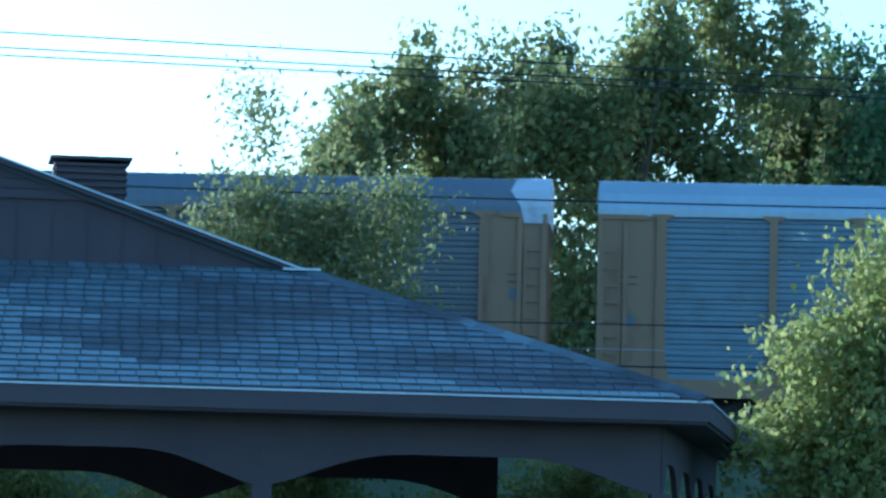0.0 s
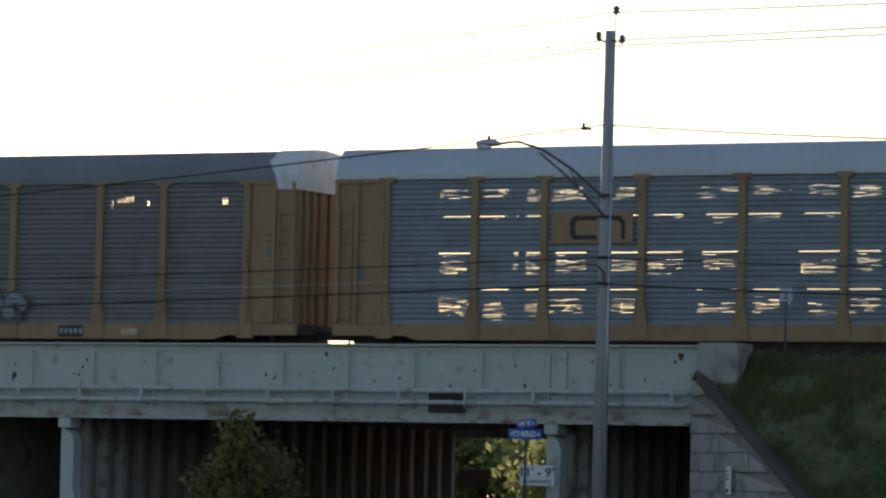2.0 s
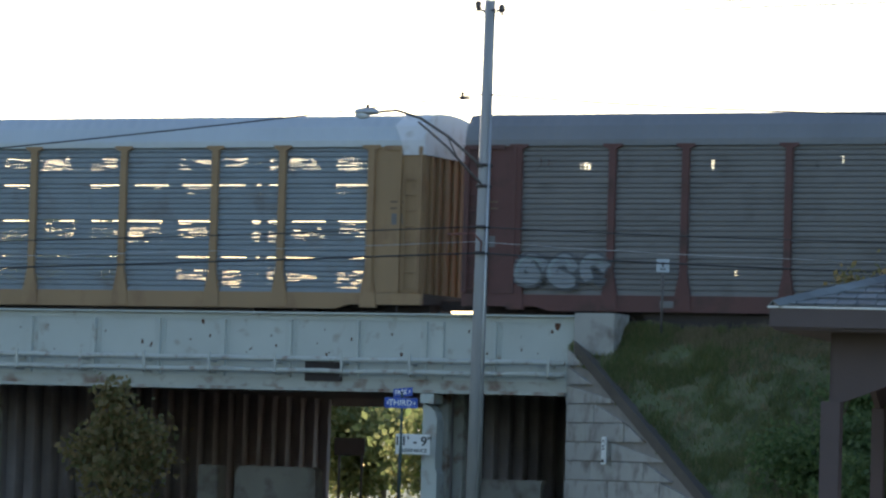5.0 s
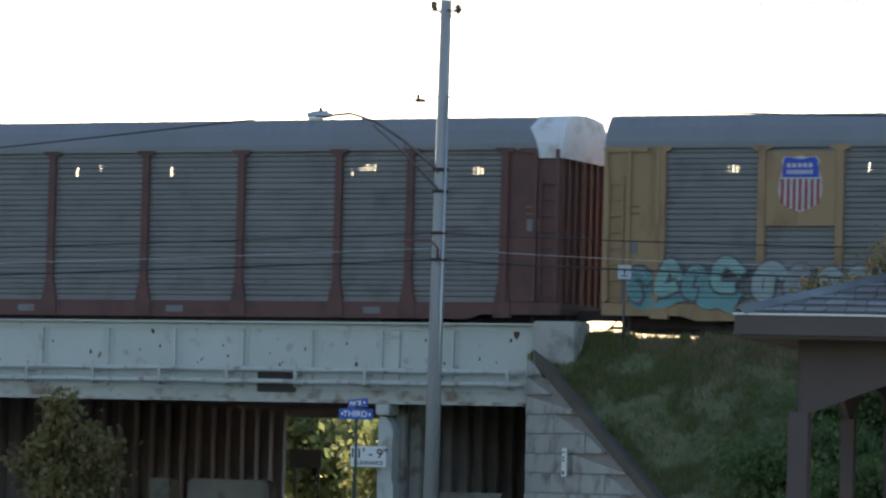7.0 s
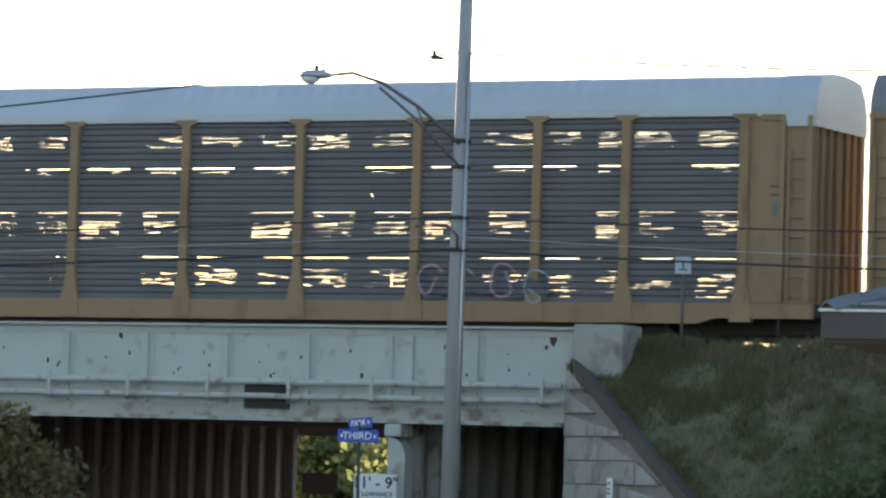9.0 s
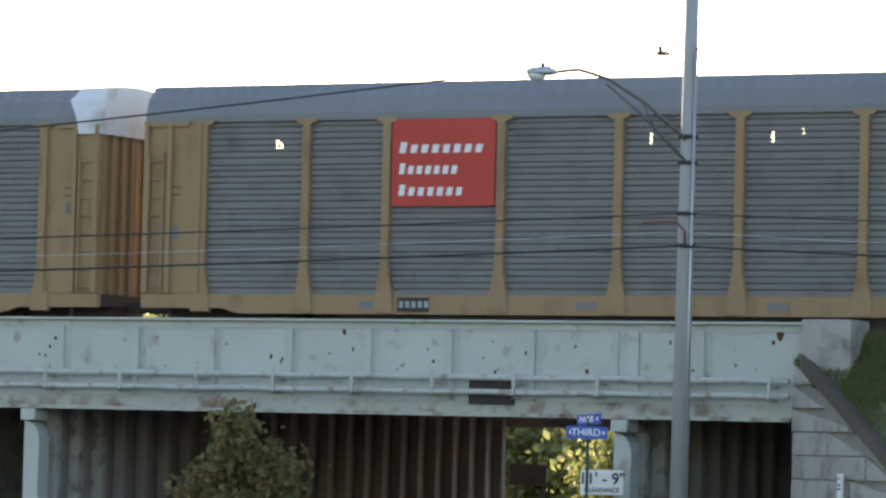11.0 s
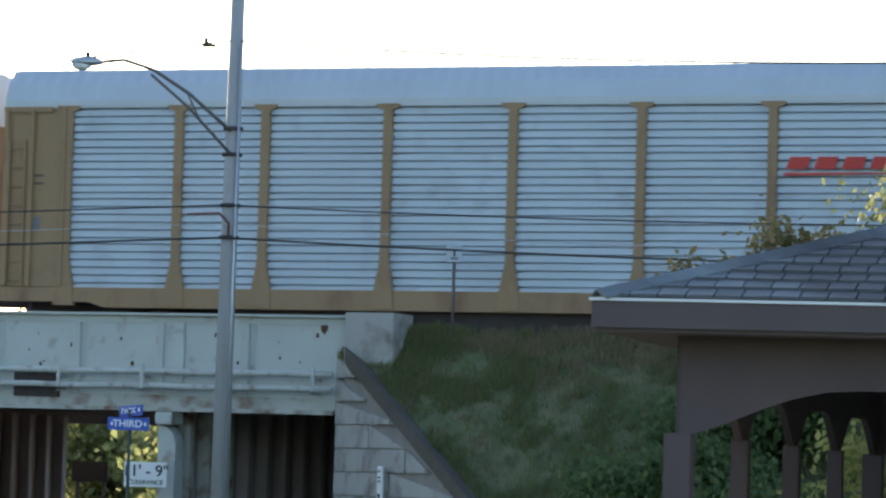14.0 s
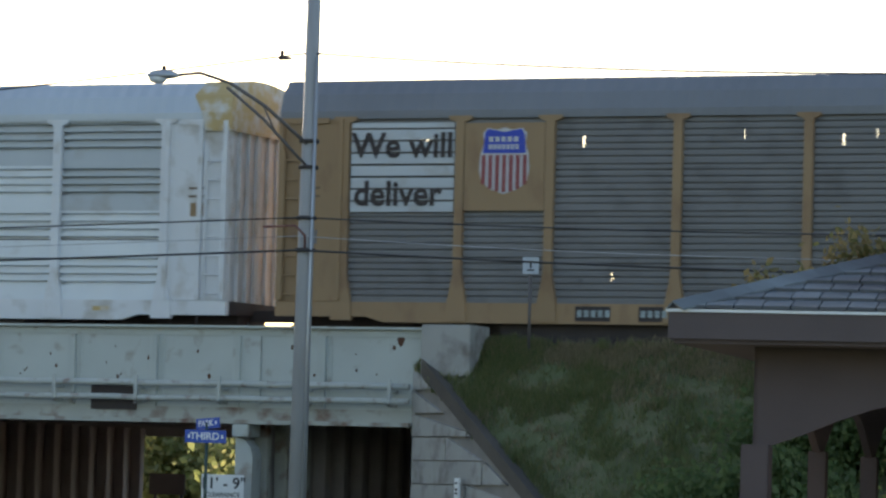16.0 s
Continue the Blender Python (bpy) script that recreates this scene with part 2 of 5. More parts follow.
def tube(points, radius, sides=8, taper=None):
    bm = bmesh.new()
    add_tube(bm, points, radius, sides, taper)
    return bm


def prism(outline, y0, y1):
    """An outline in x and z, made solid from y0 to y1."""
    bm = bmesh.new()
    a = [bm.verts.new((x, y0, z)) for x, z in outline]
    b = [bm.verts.new((x, y1, z)) for x, z in outline]
    bm.faces.new(a)
    bm.faces.new(b[::-1])
    for i in range(len(a)):
        j = (i + 1) % len(a)
        bm.faces.new((a[j], a[i], b[i], b[j]))
    bmesh.ops.recalc_face_normals(bm, faces=bm.faces)
    return bm


def to_mesh(name, bm, mat):
    me = bpy.data.meshes.new(name)
    bmesh.ops.recalc_face_normals(bm, faces=bm.faces) if len(bm.faces) < 3000 else None
    bm.to_mesh(me)
    bm.free()
    me.materials.append(mat)
    return me


def part(name, bm, mat, parent, label="", at=None):
    """Links a bmesh, or a mesh, as one part under a thing or a part."""
    ob = new(name, bm if isinstance(bm, bpy.types.Mesh) else to_mesh(name, bm, mat))
    ob.parent = parent
    if at is not None:
        ob.matrix_basis = at
    return tagged(ob, label)


def thing(name, label, category, m=None, group="", kind=""):
    ob = new(name)
    ob.empty_display_size = 0.3
    if m is not None:
        ob.matrix_basis = m
    return tagged(ob, label, category, group, kind)


def lettering(name, words, size, mat, parent, at, label="", depth=0.004, bold=0.016):
    """Words in the built-in font as a flat mesh."""
    cu = bpy.data.curves.new(name, "FONT")
    cu.body, cu.size, cu.extrude, cu.align_x, cu.align_y = words, size, depth, 'CENTER', 'CENTER'
    cu.offset = bold * size
    tmp = bpy.data.objects.new(name, cu)
    me = bpy.data.meshes.new_from_object(tmp)
    bpy.data.objects.remove(tmp)
    me.materials.clear()
    me.materials.append(mat)
    ob = new(name, me)
    ob.parent, ob.matrix_basis = parent, at
    return tagged(ob, label)


# ---- ground, embankment, tracks ----
RAIL_Z, TRACK_Y = 5.3, 107.05
BX0, BX1, GY = -68.80, -44.88, 104.6     # the girder's ends and the plane of its web
TOE_Y = 98.0


def sheet(name, fn, us, vs, mat, label, category=""):
    """A grid sheet whose points fn(u, v) gives."""
    verts = [fn(u, v) for v in vs for u in us]
    w = len(us)
    faces = [(j * w + i, j * w + i + 1, (j + 1) * w + i + 1, (j + 1) * w + i) for j in range(len(vs) - 1) for i in range(w - 1)]
    me = bpy.data.meshes.new(name)
    me.from_pydata(verts, [], faces)
    me.materials.append(mat)
    for p in me.polygons:
        p.use_smooth = True
    return tagged(new(name, me), label, category, kind="structure")


ticks = sorted({-2500, -900, -400, *range(-200, 201, 10), 400, 900, 2500})
sheet("ground", lambda u, v: (u, v + 60, 0.12 * noise.noise((u * 0.05, v * 0.05, 0))), ticks, ticks, M["grass"], "mown grass ground that reaches the horizon", "ground")
road = new("road", to_mesh("road", box(-63.6, -49.8, -120, 260, 0.02, 0.16), M["asphalt"]))
tagged(road, "worn dark asphalt road under the railway bridge", "road", kind="structure")


def wall_y(x):
    """The plan of the two flared wing walls, below which no earth lies."""
    if BX1 <= x < BX1 + 7.45:
        return GY - (x - BX1) / 7.45 * (GY - TOE_Y)
    if BX0 - 7.45 < x <= BX0:
        return GY - (BX0 - x) / 7.45 * (GY - TOE_Y)
    return TOE_Y


def bank(u, v):
    y0 = wall_y(u)
    far = 122.0
    if v <= 1:
        y = y0 + (105.2 - y0) * v
        z = 5.52 * (y - TOE_Y) / (105.2 - TOE_Y)
    elif v <= 2:
        y, z = 105.2 + (far - 105.2) * (v - 1), 5.52 - 0.4 * min(1, (v - 1) * 8)
    else:
        y, z = far + 9 * (v - 2), 5.12 * (3 - v) - 0.3 * (v - 2)
    rough = 0.16 * noise.noise((u * 0.6, y * 0.6, 3)) + 0.06 * noise.noise((u * 2.3, y * 2.3, 1))
    return (u, y, z + (rough if 0.05 < v < 1.0 or v > 2 else 0.03 * rough))


vs = [i / 14 for i in range(15)] + [1.25, 1.5, 1.75, 2.0, 2.2, 2.5, 2.8, 3.0]
sheet("embankment_east", bank, [BX1 + 0.02 + i * 0.3726 for i in range(21)] + [BX1 + 7.9 + i * 0.9 for i in range(60)] + [20, 40, 80, 200, 600], vs, M["grass"], "grassy railway embankment beside the bridge", "embankment")
sheet("embankment_west", bank, [-700, -300, -150, -110] + [-100 + i * 1.0 for i in range(24)] + [BX0 - 7.45 + i * 0.3725 for i in range(20)] + [BX0 - 0.02], vs, M["grass"], "grassy railway embankment beyond the bridge", "embankment")


def grass_tufts(x0, x1, count, seed, lo=0.02, hi=1.05, mat="blade", tall=1.0, clump=0.1):
    """Blades of uneven grass in clumps on the embankment's near slope."""
    rnd = random.Random(seed)
    verts, faces = [], []
    while len(faces) < count:
        u, v = rnd.uniform(x0, x1), lo + (hi - lo) * rnd.random() ** 0.8
        x, y, z = bank(u, min(v, 1.0))
        thick = noise.noise((x * 0.9, y * 0.9, seed)) + 0.6 * noise.noise((x * 3.1, y * 3.1, seed))
        if thick < clump and rnd.random() < 0.85:
            continue
        for _ in range(7):
            a, h, w = rnd.uniform(0, 6.28), tall * rnd.uniform(0.05, 0.16) * (1 + max(0, thick)), rnd.uniform(0.01, 0.024)
            dx, dy = math.cos(a), math.sin(a)
            b, ox, oy = rnd.uniform(0.02, 0.14), rnd.gauss(0, 0.07), rnd.gauss(0, 0.07)
            k = len(verts)
            verts += [(x + ox - w * dx, y + oy - w * dy, z - 0.06), (x + ox + w * dx, y + oy + w * dy, z - 0.06), (x + ox + b * dy, y + oy - b * dx, z + h + 0.75 * oy)]
            faces.append((k, k + 1, k + 2))
    me = bpy.data.meshes.new("long_grass")
    me.from_pydata(verts, [], faces)
    me.materials.append(M[mat])
    return tagged(new("long_grass", me), "dry and green grass blades on the embankment slope", "grass", kind="stuff")


M["blade"] = leaf_material("grass_blade", (0.15, 0.2, 0.075), (0.29, 0.29, 0.13))
grass_tufts(BX1 + 0.2, BX1 + 15, 60000, 5)
M["dry_blade"] = leaf_material("dry_grass_blade", (0.28, 0.24, 0.14), (0.44, 0.36, 0.23))
grass_tufts(BX1 + 1.2, BX1 + 15, 16000, 8, 0.86, 1.0, "dry_blade", 1.2, -0.3)
grass_tufts(BX1 + 0.6, BX1 + 15, 9000, 9, 0.05, 0.9, "dry_blade", 0.8, 0.35)
grass_tufts(BX0 - 14, BX0 - 0.2, 24000, 6)
grass_tufts(BX0 - 14, BX0 - 0.4, 10000, 7, 0.3, 1.0, "dry_blade", 1.0, 0.0)

bed = new("ballast_bed", to_mesh("ballast_bed", prism([(-700, 5.05), (BX0 - 0.5, 5.05), (BX0 - 0.5, 5.5), (-700, 5.5)], 105.75, 121), M["ballast"]))
tagged(bed, "grey crushed-stone ballast under the tracks", "ballast", kind="structure")
bed = new("ballast_bed", to_mesh("ballast_bed", prism([(BX1 + 0.6, 5.05), (600, 5.05), (600, 5.5), (BX1 + 0.6, 5.5)], 105.75, 121), M["ballast"]))
tagged(bed, "grey crushed-stone ballast under the tracks", "ballast", kind="structure")
track = thing("railway_track", "rusty steel running rails of the near track", "track", kind="structure")
for dy in (-0.72, 0.72):
    bm = bmesh.new()
    add_box(bm, -700, 600, TRACK_Y + dy - 0.035, TRACK_Y + dy + 0.035, RAIL_Z - 0.05, RAIL_Z)
    add_box(bm, -700, 600, TRACK_Y + dy - 0.07, TRACK_Y + dy + 0.07, RAIL_Z - 0.16, RAIL_Z - 0.13)
    add_box(bm, -700, 600, TRACK_Y + dy - 0.015, TRACK_Y + dy + 0.015, RAIL_Z - 0.13, RAIL_Z - 0.05)
    part("rail", bm, M["rail"], track)

# ---- the bridge ----
bridge = thing("railway_bridge", "pale green painted steel plate girder railway bridge, rust stained", "bridge", kind="structure")
G0, G1 = 3.70, 5.84
part("girder_web", box(BX0, BX1 + 0.32, GY, GY + 0.06, G0 + 0.1, G1 - 0.06), M["girder"], bridge)
part("top_flange", box(BX0, BX1 + 0.3, GY - 0.17, GY + 0.25, G1 - 0.05, G1), M["girder"], bridge)
part("bottom_flange", box(BX0, BX1, GY - 0.2, GY + 0.25, G0, G0 + 0.09, 0.01), M["girder_low"], bridge)
part("lower_angle", box(BX0, BX1, GY - 0.035, GY - 0.002, G0 + 0.092, G0 + 0.36, 0.008), M["girder_low"], bridge, "rusted riveted angle along the girder foot")
part("upper_angle", box(BX0, BX1 + 0.3, GY - 0.03, GY - 0.002, G1 - 0.21, G1 - 0.054), M["girder"], bridge)
SPLICE = -48.8
STIFF = [SPLICE - 0.22 + i * 2.04 for i in range(-10, 3)]
sm = to_mesh("stiffener", box(-0.055, 0.055, -0.13, 0, G0 + 0.37, G1 - 0.215, 0.008), M["girder"])
for x in STIFF:
    if BX0 + 0.3 < x < BX1 - 0.2:
        part("stiffener", sm, None, bridge, at=pose(x, GY - 0.001, 0))
        part("stiffener", to_mesh("stiffener_plate", box(-0.18, 0.18, -0.012, 0, G0 + 0.37, G1 - 0.215), M["girder"]), None, bridge, at=pose(x, GY - 0.0015, 0))
part("splice_plate", box(SPLICE - 0.3, SPLICE + 0.3, GY - 0.06, GY - 0.014, G0 + 0.37, G1 - 0.22, 0.01), M["girder"], bridge)
part("deck", box(BX0 - 0.4, BX1 + 0.4, GY + 0.3, 130.0, 4.6, 5.2), M["dark_concrete"], bridge, "grey-brown underside of the deck")
for i in range(9):
    part("floor_beam", box(BX0, BX1, GY + 1.5 + i * 2.7, GY + 1.8 + i * 2.7, 3.95, 4.6), M["dark_concrete"], bridge)
part("far_girder", box(BX0, BX1, 129.6, 129.8, G0, 5.5), M["dark_concrete"], bridge)
# rust spots with torn edges on the web
rnd = random.Random(11)
for x, z, r in [(-45.19, 5.57, 0.1), (-46.92, 5.59, 0.1), (-55.84, 5.55, 0.06), (-65.95, 4.9, 0.11), (-66.87, 4.95, 0.1), (-65.47, 4.85, 0.06), (-67.17, 4.8, 0.05)] + [(rnd.uniform(-68, -45.3), rnd.uniform(4.45, 5.4), rnd.uniform(0.02, 0.05)) for _ in range(60)]:
    bm = bmesh.new()
    ring = [bm.verts.new((x + r * rnd.uniform(0.5, 1.1) * math.cos(a * 0.7854), GY - 0.004, z + r * rnd.uniform(0.6, 1.7) * math.sin(a * 0.7854))) for a in range(8)]
    bm.faces.new(ring[::-1])
    part("rust_spot", bm, M["rust"] if "rust" in M else M.setdefault("rust", material("rust", (0.10, 0.045, 0.025), 0.9, scale=5)), bridge)
# two conduits on brackets
for z, y, r in ((4.56, GY - 0.33, 0.07), (4.24, GY - 0.33, 0.066)):
    pts = [(BX0 - 0.2, y, z)] + [(-68 + i, y, z + 0.012 * math.sin(i * 2.1)) for i in range(0, 23)] + [(BX1 + 0.05, y, z)]
    part("conduit", tube(pts, r, 8), M["pipe"], bridge)
for i in range(12):
    x = -67.6 + i * 2.03
    bm = box(x - 0.035, x + 0.035, GY - 0.42, GY - 0.02, 4.12, 4.18)
    add_box(bm, x - 0.035, x + 0.035, GY - 0.42, GY - 0.37, 4.1, 4.72)
    add_box(bm, x - 0.05, x + 0.05, GY - 0.4, GY - 0.02, 4.42, 4.48)
    part("conduit_bracket", bm, M["pipe"], bridge)
# a dark plate on the web stands in for the unlit hatch opening
part("drain_box", box(-52.62, -51.5, GY - 0.09, GY - 0.03, 3.97, 4.5, 0.01), M["steel"], bridge, "dark plate for the shade inside an open girder hatch")


def pier(x, label):
    p = thing("bridge_pier", label, "pier", kind="structure")
    part("pier_wall", box(x - 0.55, x - 0.25, GY + 0.5, 129.3, 0.0, 3.9), M["dark_concrete"], p)
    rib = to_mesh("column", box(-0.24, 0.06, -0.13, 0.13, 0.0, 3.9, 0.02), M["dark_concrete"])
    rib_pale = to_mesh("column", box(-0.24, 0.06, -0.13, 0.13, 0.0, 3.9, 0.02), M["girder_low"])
    # the three columns nearest the front are paler than the others
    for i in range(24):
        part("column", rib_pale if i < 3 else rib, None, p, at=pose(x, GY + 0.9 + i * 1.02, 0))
    outline = [(x - 0.3, 0), (x + 0.16, 0), (x + 0.16, 1.55), (x + 0.1, 1.7), (x + 0.12, 3.0), (x + 0.06, 3.2), (x - 0.08, 3.36), (x - 0.3, 3.42)]
    part("front_column", prism(outline, GY - 0.05, GY + 0.4), M["girder"], p, "painted steel end column with a curved bracket")
    part("bearing_block", box(x - 0.32, x + 0.08, GY - 0.22, GY + 0.4, 3.42, 3.69, 0.02), M["girder"], p)
    return p


pier(-64.0, "row of grey-brown steel columns that carry the bridge")
pier(-48.75, "row of grey-brown steel columns beside the pavement")


def courses(wall, x_of, y_of, top_of, n, height, mat, seed):
    """Courses of concrete blocks along a wall between s = 0 and 1, cut by its sloping top."""
    rnd = random.Random(seed)
    for k in range(n):
        z0, z1 = k * height + 0.012, (k + 1) * height - 0.012
        s, first = 0.0, True
        while s < 1:
            ds = rnd.uniform(0.22, 0.34) if not first else rnd.uniform(0.1, 0.3)
            first = False
            e = min(1.0, s + ds)
            a, b = s + 0.003, e - 0.003
            ta, tb = min(z1, top_of(a)), min(z1, top_of(b))
            if ta > z0 + 0.05:
                if tb <= z0:
                    b = a + (b - a) * (ta - z0) / max(1e-6, ta - top_of(b))
                    tb = z0 + 0.01
                bm = bmesh.new()
                bulge = rnd.uniform(0.0, 0.035)
                nx, ny = y_of(1) - y_of(0), -(x_of(1) - x_of(0))
                ln = math.hypot(nx, ny)
                nx, ny = nx / ln, ny / ln
                if ny > 0:
                    nx, ny = -nx, -ny
                f = [bm.verts.new((x_of(q) + nx * (0.05 + bulge), y_of(q) + ny * (0.05 + bulge), z)) for q, z in ((a, z0), (b, z0), (b, tb), (a, ta))]
                g = [bm.verts.new((x_of(q) - nx * 0.1, y_of(q) - ny * 0.1, z)) for q, z in ((a, z0), (b, z0), (b, tb), (a, ta))]
                bm.faces.new(f)
                for i in range(4):
                    bm.faces.new((f[i], g[i], g[(i + 1) % 4], f[(i + 1) % 4]))
                part("block", bm, mat, wall)
            s = e


def wing(name, xa, xb, ya, yb, label):
    w = thing(name, label, "retaining wall", kind="structure")
    x_of, y_of = (lambda s: xa + (xb - xa) * s), (lambda s: ya + (yb - ya) * s)
    top_of = lambda s: 4.95 * (1 - s) + 0.05
    bm = bmesh.new()
    back = 0.5
    vs_ = [bm.verts.new(p) for p in ((xa, ya, 0), (xb, yb, 0), (xb, yb, 0.05), (xa, ya, 5.0), (xa, ya + back, 0), (xb, yb + back, 0), (xb, yb + back, 0.05), (xa, ya + back, 5.0))]
    for q in ((0, 1, 2, 3), (4, 7, 6, 5), (3, 2, 6, 7), (0, 3, 7, 4)):
        bm.faces.new([vs_[i] for i in q])
    part("core", bm, M["joint"], w)
    cope = 0.36 if xb > xa else 0.17
    courses(w, x_of, y_of, top_of, 10, 0.5, M["concrete"], 3)
    bm = bmesh.new()
    k0 = 0.3 / abs(xb - xa)
    xs, ys, zs = xa + (xb - xa) * k0, ya + (yb - ya) * k0, 5.0 * (1 - k0)
    vs_ = [bm.verts.new(p) for p in ((xs, ys - 0.14, zs + 0.03), (xb, yb - 0.14, 0.03), (xb, yb + 0.45, 0.03), (xs, ys + 0.45, zs + 0.03), (xs, ys - 0.14, zs + cope), (xb, yb - 0.14, cope), (xb, yb + 0.45, cope), (xs, ys + 0.45, zs + cope))]
    for q in ((3, 2, 1, 0), (4, 5, 6, 7), (0, 1, 5, 4), (1, 2, 6, 5), (2, 3, 7, 6), (3, 0, 4, 7)):
        bm.faces.new([vs_[i] for i in q])
    part("coping", bm, M["dark_coping" if xb > xa else "concrete"], w)
    return w


M["joint"] = material("joint_mortar", (0.24, 0.22, 0.2), 0.95, scale=2, vary=0.3)
wing("wing_wall_east", BX1 + 0.05, BX1 + 7.4, GY, TOE_Y, "stained concrete block wing wall beside the bridge")
wing("wing_wall_west", BX0 - 0.6, BX0 - 8.0, GY, TOE_Y, "stained concrete block wing wall, damp streaks")
for name, x0, x1, cap0, cap1 in (("abutment_east", BX1, BX1 + 1.4, BX1 + 0.31, BX1 + 1.45), ("abutment_west", BX0 - 1.6, BX0, BX0 - 1.55, BX0 - 0.55)):
    a = thing(name, "weathered concrete bridge abutment with a raised end block", "abutment", kind="structure")
    part("body", box(x0, x1, GY + 0.12, 128.5, 0, 4.9, 0.03), M["concrete"], a)
    part("end_block", box(cap0, cap1, GY - 0.36, GY + 0.7, 4.5, 5.9, 0.02), M["concrete"], a, "pale cracked end block")
part("lining", box(BX0 - 0.02, BX0 + 0.03, GY + 0.2, 128.4, 0, 4.6), M["concrete"], bpy.data.objects["abutment_west"])
bar = new("road_barrier", to_mesh("road_barrier", prism([(-58.6, 0.1), (-55.9, 0.1), (-55.95, 1.5), (-56.1, 1.62), (-58.4, 1.62), (-58.55, 1.5)], 112.0, 112.5), M["concrete"]))
tagged(bar, "pale concrete barrier under the bridge", "barrier")
for x0, x1, y, label in ((-60.35, -59.7, 113.0, "narrow pale concrete block under the bridge"), (-67.3, -65.4, 113.6, "dark utility cabinet under the bridge")):
    blk = new("concrete_block" if x0 > -62 else "utility_cabinet", to_mesh("block", box(x0, x1, y, y + 0.6, 0.0, 1.6, 0.03), M["concrete" if x0 > -62 else "steel"]))
    tagged(blk, label, "block" if x0 > -62 else "cabinet")
ledge = new("low_wall", to_mesh("low_wall", prism([(-49.9, 0), (-47.0, 0), (-47.0, 1.35), (-46.95, 1.36), (-46.95, 1.44), (-49.95, 1.44), (-49.95, 1.36), (-49.9, 1.35)], 107.9, 108.15), M["concrete"]))
tagged(ledge, "low pale concrete wall with a flat coping", "wall")
board = thing("roadside_board", "dark board on two posts seen beyond the underpass", "sign")
part("panel", box(-64.75, -63.6, 131.0, 131.06, 2.05, 2.65, 0.01), M["steel"], board)
for x in (-64.6, -63.75):
    part("post", tube([(x, 131.12, 0), (x, 131.12, 2.6)], 0.045, 8), M["steel"], board)
paper = new("notice_board", to_mesh("notice_board", box(-0.12, 0.12, -0.02, 0.02, -0.36, 0.36, 0.008), M["white_sign"]))
paper.matrix_basis = pose(-42.94, 102.6, 2.28, 0, 0, -41.6)
tagged(paper, "narrow white notice board fixed to the wing wall", "notice")
for z0, z1 in ((-0.3, -0.22), (0.02, 0.06), (0.1, 0.14), (0.24, 0.27)):
    part("bar", box(-0.07, 0.05, -0.026, -0.022, z0, z1), M["steel"], paper, "dark unreadable line")

# ---- poles, cables, signs ----
POLE = (-46.33, 101.97)
TALL = 1.057     # the pole and its lamp are this much larger than the common size


def insulator(parent, x, y, z):
    bm = bmesh.new()
    for k, r in enumerate((0.05, 0.09, 0.07, 0.1, 0.06)):
        add_tube(bm, [(x, y, z + k * 0.045), (x, y, z + k * 0.045 + 0.04)], r, 8)
    part("insulator", bm, M["insulator"], parent)


def utility_pole(x, y, top, lean, label, arms, size=1.0):
    p = thing("utility_pole", label, "utility pole", pose(x, y, 1.65 * (1 - size), 0, lean, 0) @ Matrix.Scale(size, 4), group="utility poles")
    part("shaft", tube([(0, 0, 0), (0, 0, top * 0.5), (0, 0, top)], 0.19, 14, 0.13), M["wood_pole"], p)
    if arms:
        part("cross_arm", box(-1.0, 1.0, -0.06, 0.06, top - 1.5, top - 1.4, 0.01), M["steel"], p)
        for sx in (-0.98, 0.98):
            insulator(p, sx, 0, top - 1.4)
        insulator(p, 0, 0, top)
        part("bracket", box(-0.2, 0.16, -0.1, 0.1, top - 0.25, top, 0.02), M["steel"], p)
    else:
        part("pin", tube([(0.12, 0, top - 0.3), (0.14, 0, top + 0.4)], 0.018, 6), M["steel"], p)
        insulator(p, 0.14, 0, top + 0.4)
        for sx in (-1, 1):
            part("side_bracket", tube([(0, 0, top - 0.42), (sx * 0.14, 0, top - 0.3), (sx * 0.3, 0, top - 0.22 - 0.05 * sx)], 0.02, 6), M["steel"], p)
            insulator(p, sx * 0.32, 0, top - 0.28 - 0.05 * sx)
    return p


main_pole = utility_pole(*POLE, 13.3, 0.35, "tall weathered grey wooden utility pole", False, TALL)
part("conduit", tube([(0.16, -0.1, 0), (0.165, -0.1, 10.9)], 0.03, 6), M["galvanised"], main_pole)
for z in (7.64, 7.0, 8.65, 9.17):
    part("clamp", tube([(0, 0, z), (0, 0, z + 0.07)], 0.2, 12), M["steel"], main_pole)
part("red_bracket", tube([(0.05, -0.15, 7.05), (0.12, -0.3, 7.3), (-0.1, -0.3, 7.5), (-0.85, -0.2, 7.48)], 0.025, 6), M["red_conduit"], main_pole)
part("wire_clamp", box(-0.66, -0.38, -0.19, -0.13, 10.82, 10.88, 0.01), M["steel"], main_pole)
part("wire_clamp", box(-0.62, -0.56, -0.19, -0.13, 10.882, 11.01), M["steel"], main_pole)
utility_pole(-23.43, 97.2, 13.35, 0, "wooden utility pole with a short steel cross arm", True)
utility_pole(24.0, 108.0 - 12, 13.4, 0, "wooden utility pole with a short steel cross arm", True)
utility_pole(-90.0, 124.0, 13.3, 0, "wooden utility pole beyond the tracks", False)
utility_pole(-79.0, 90.0, 10.2, 0, "tall weathered grey wooden utility pole", False)

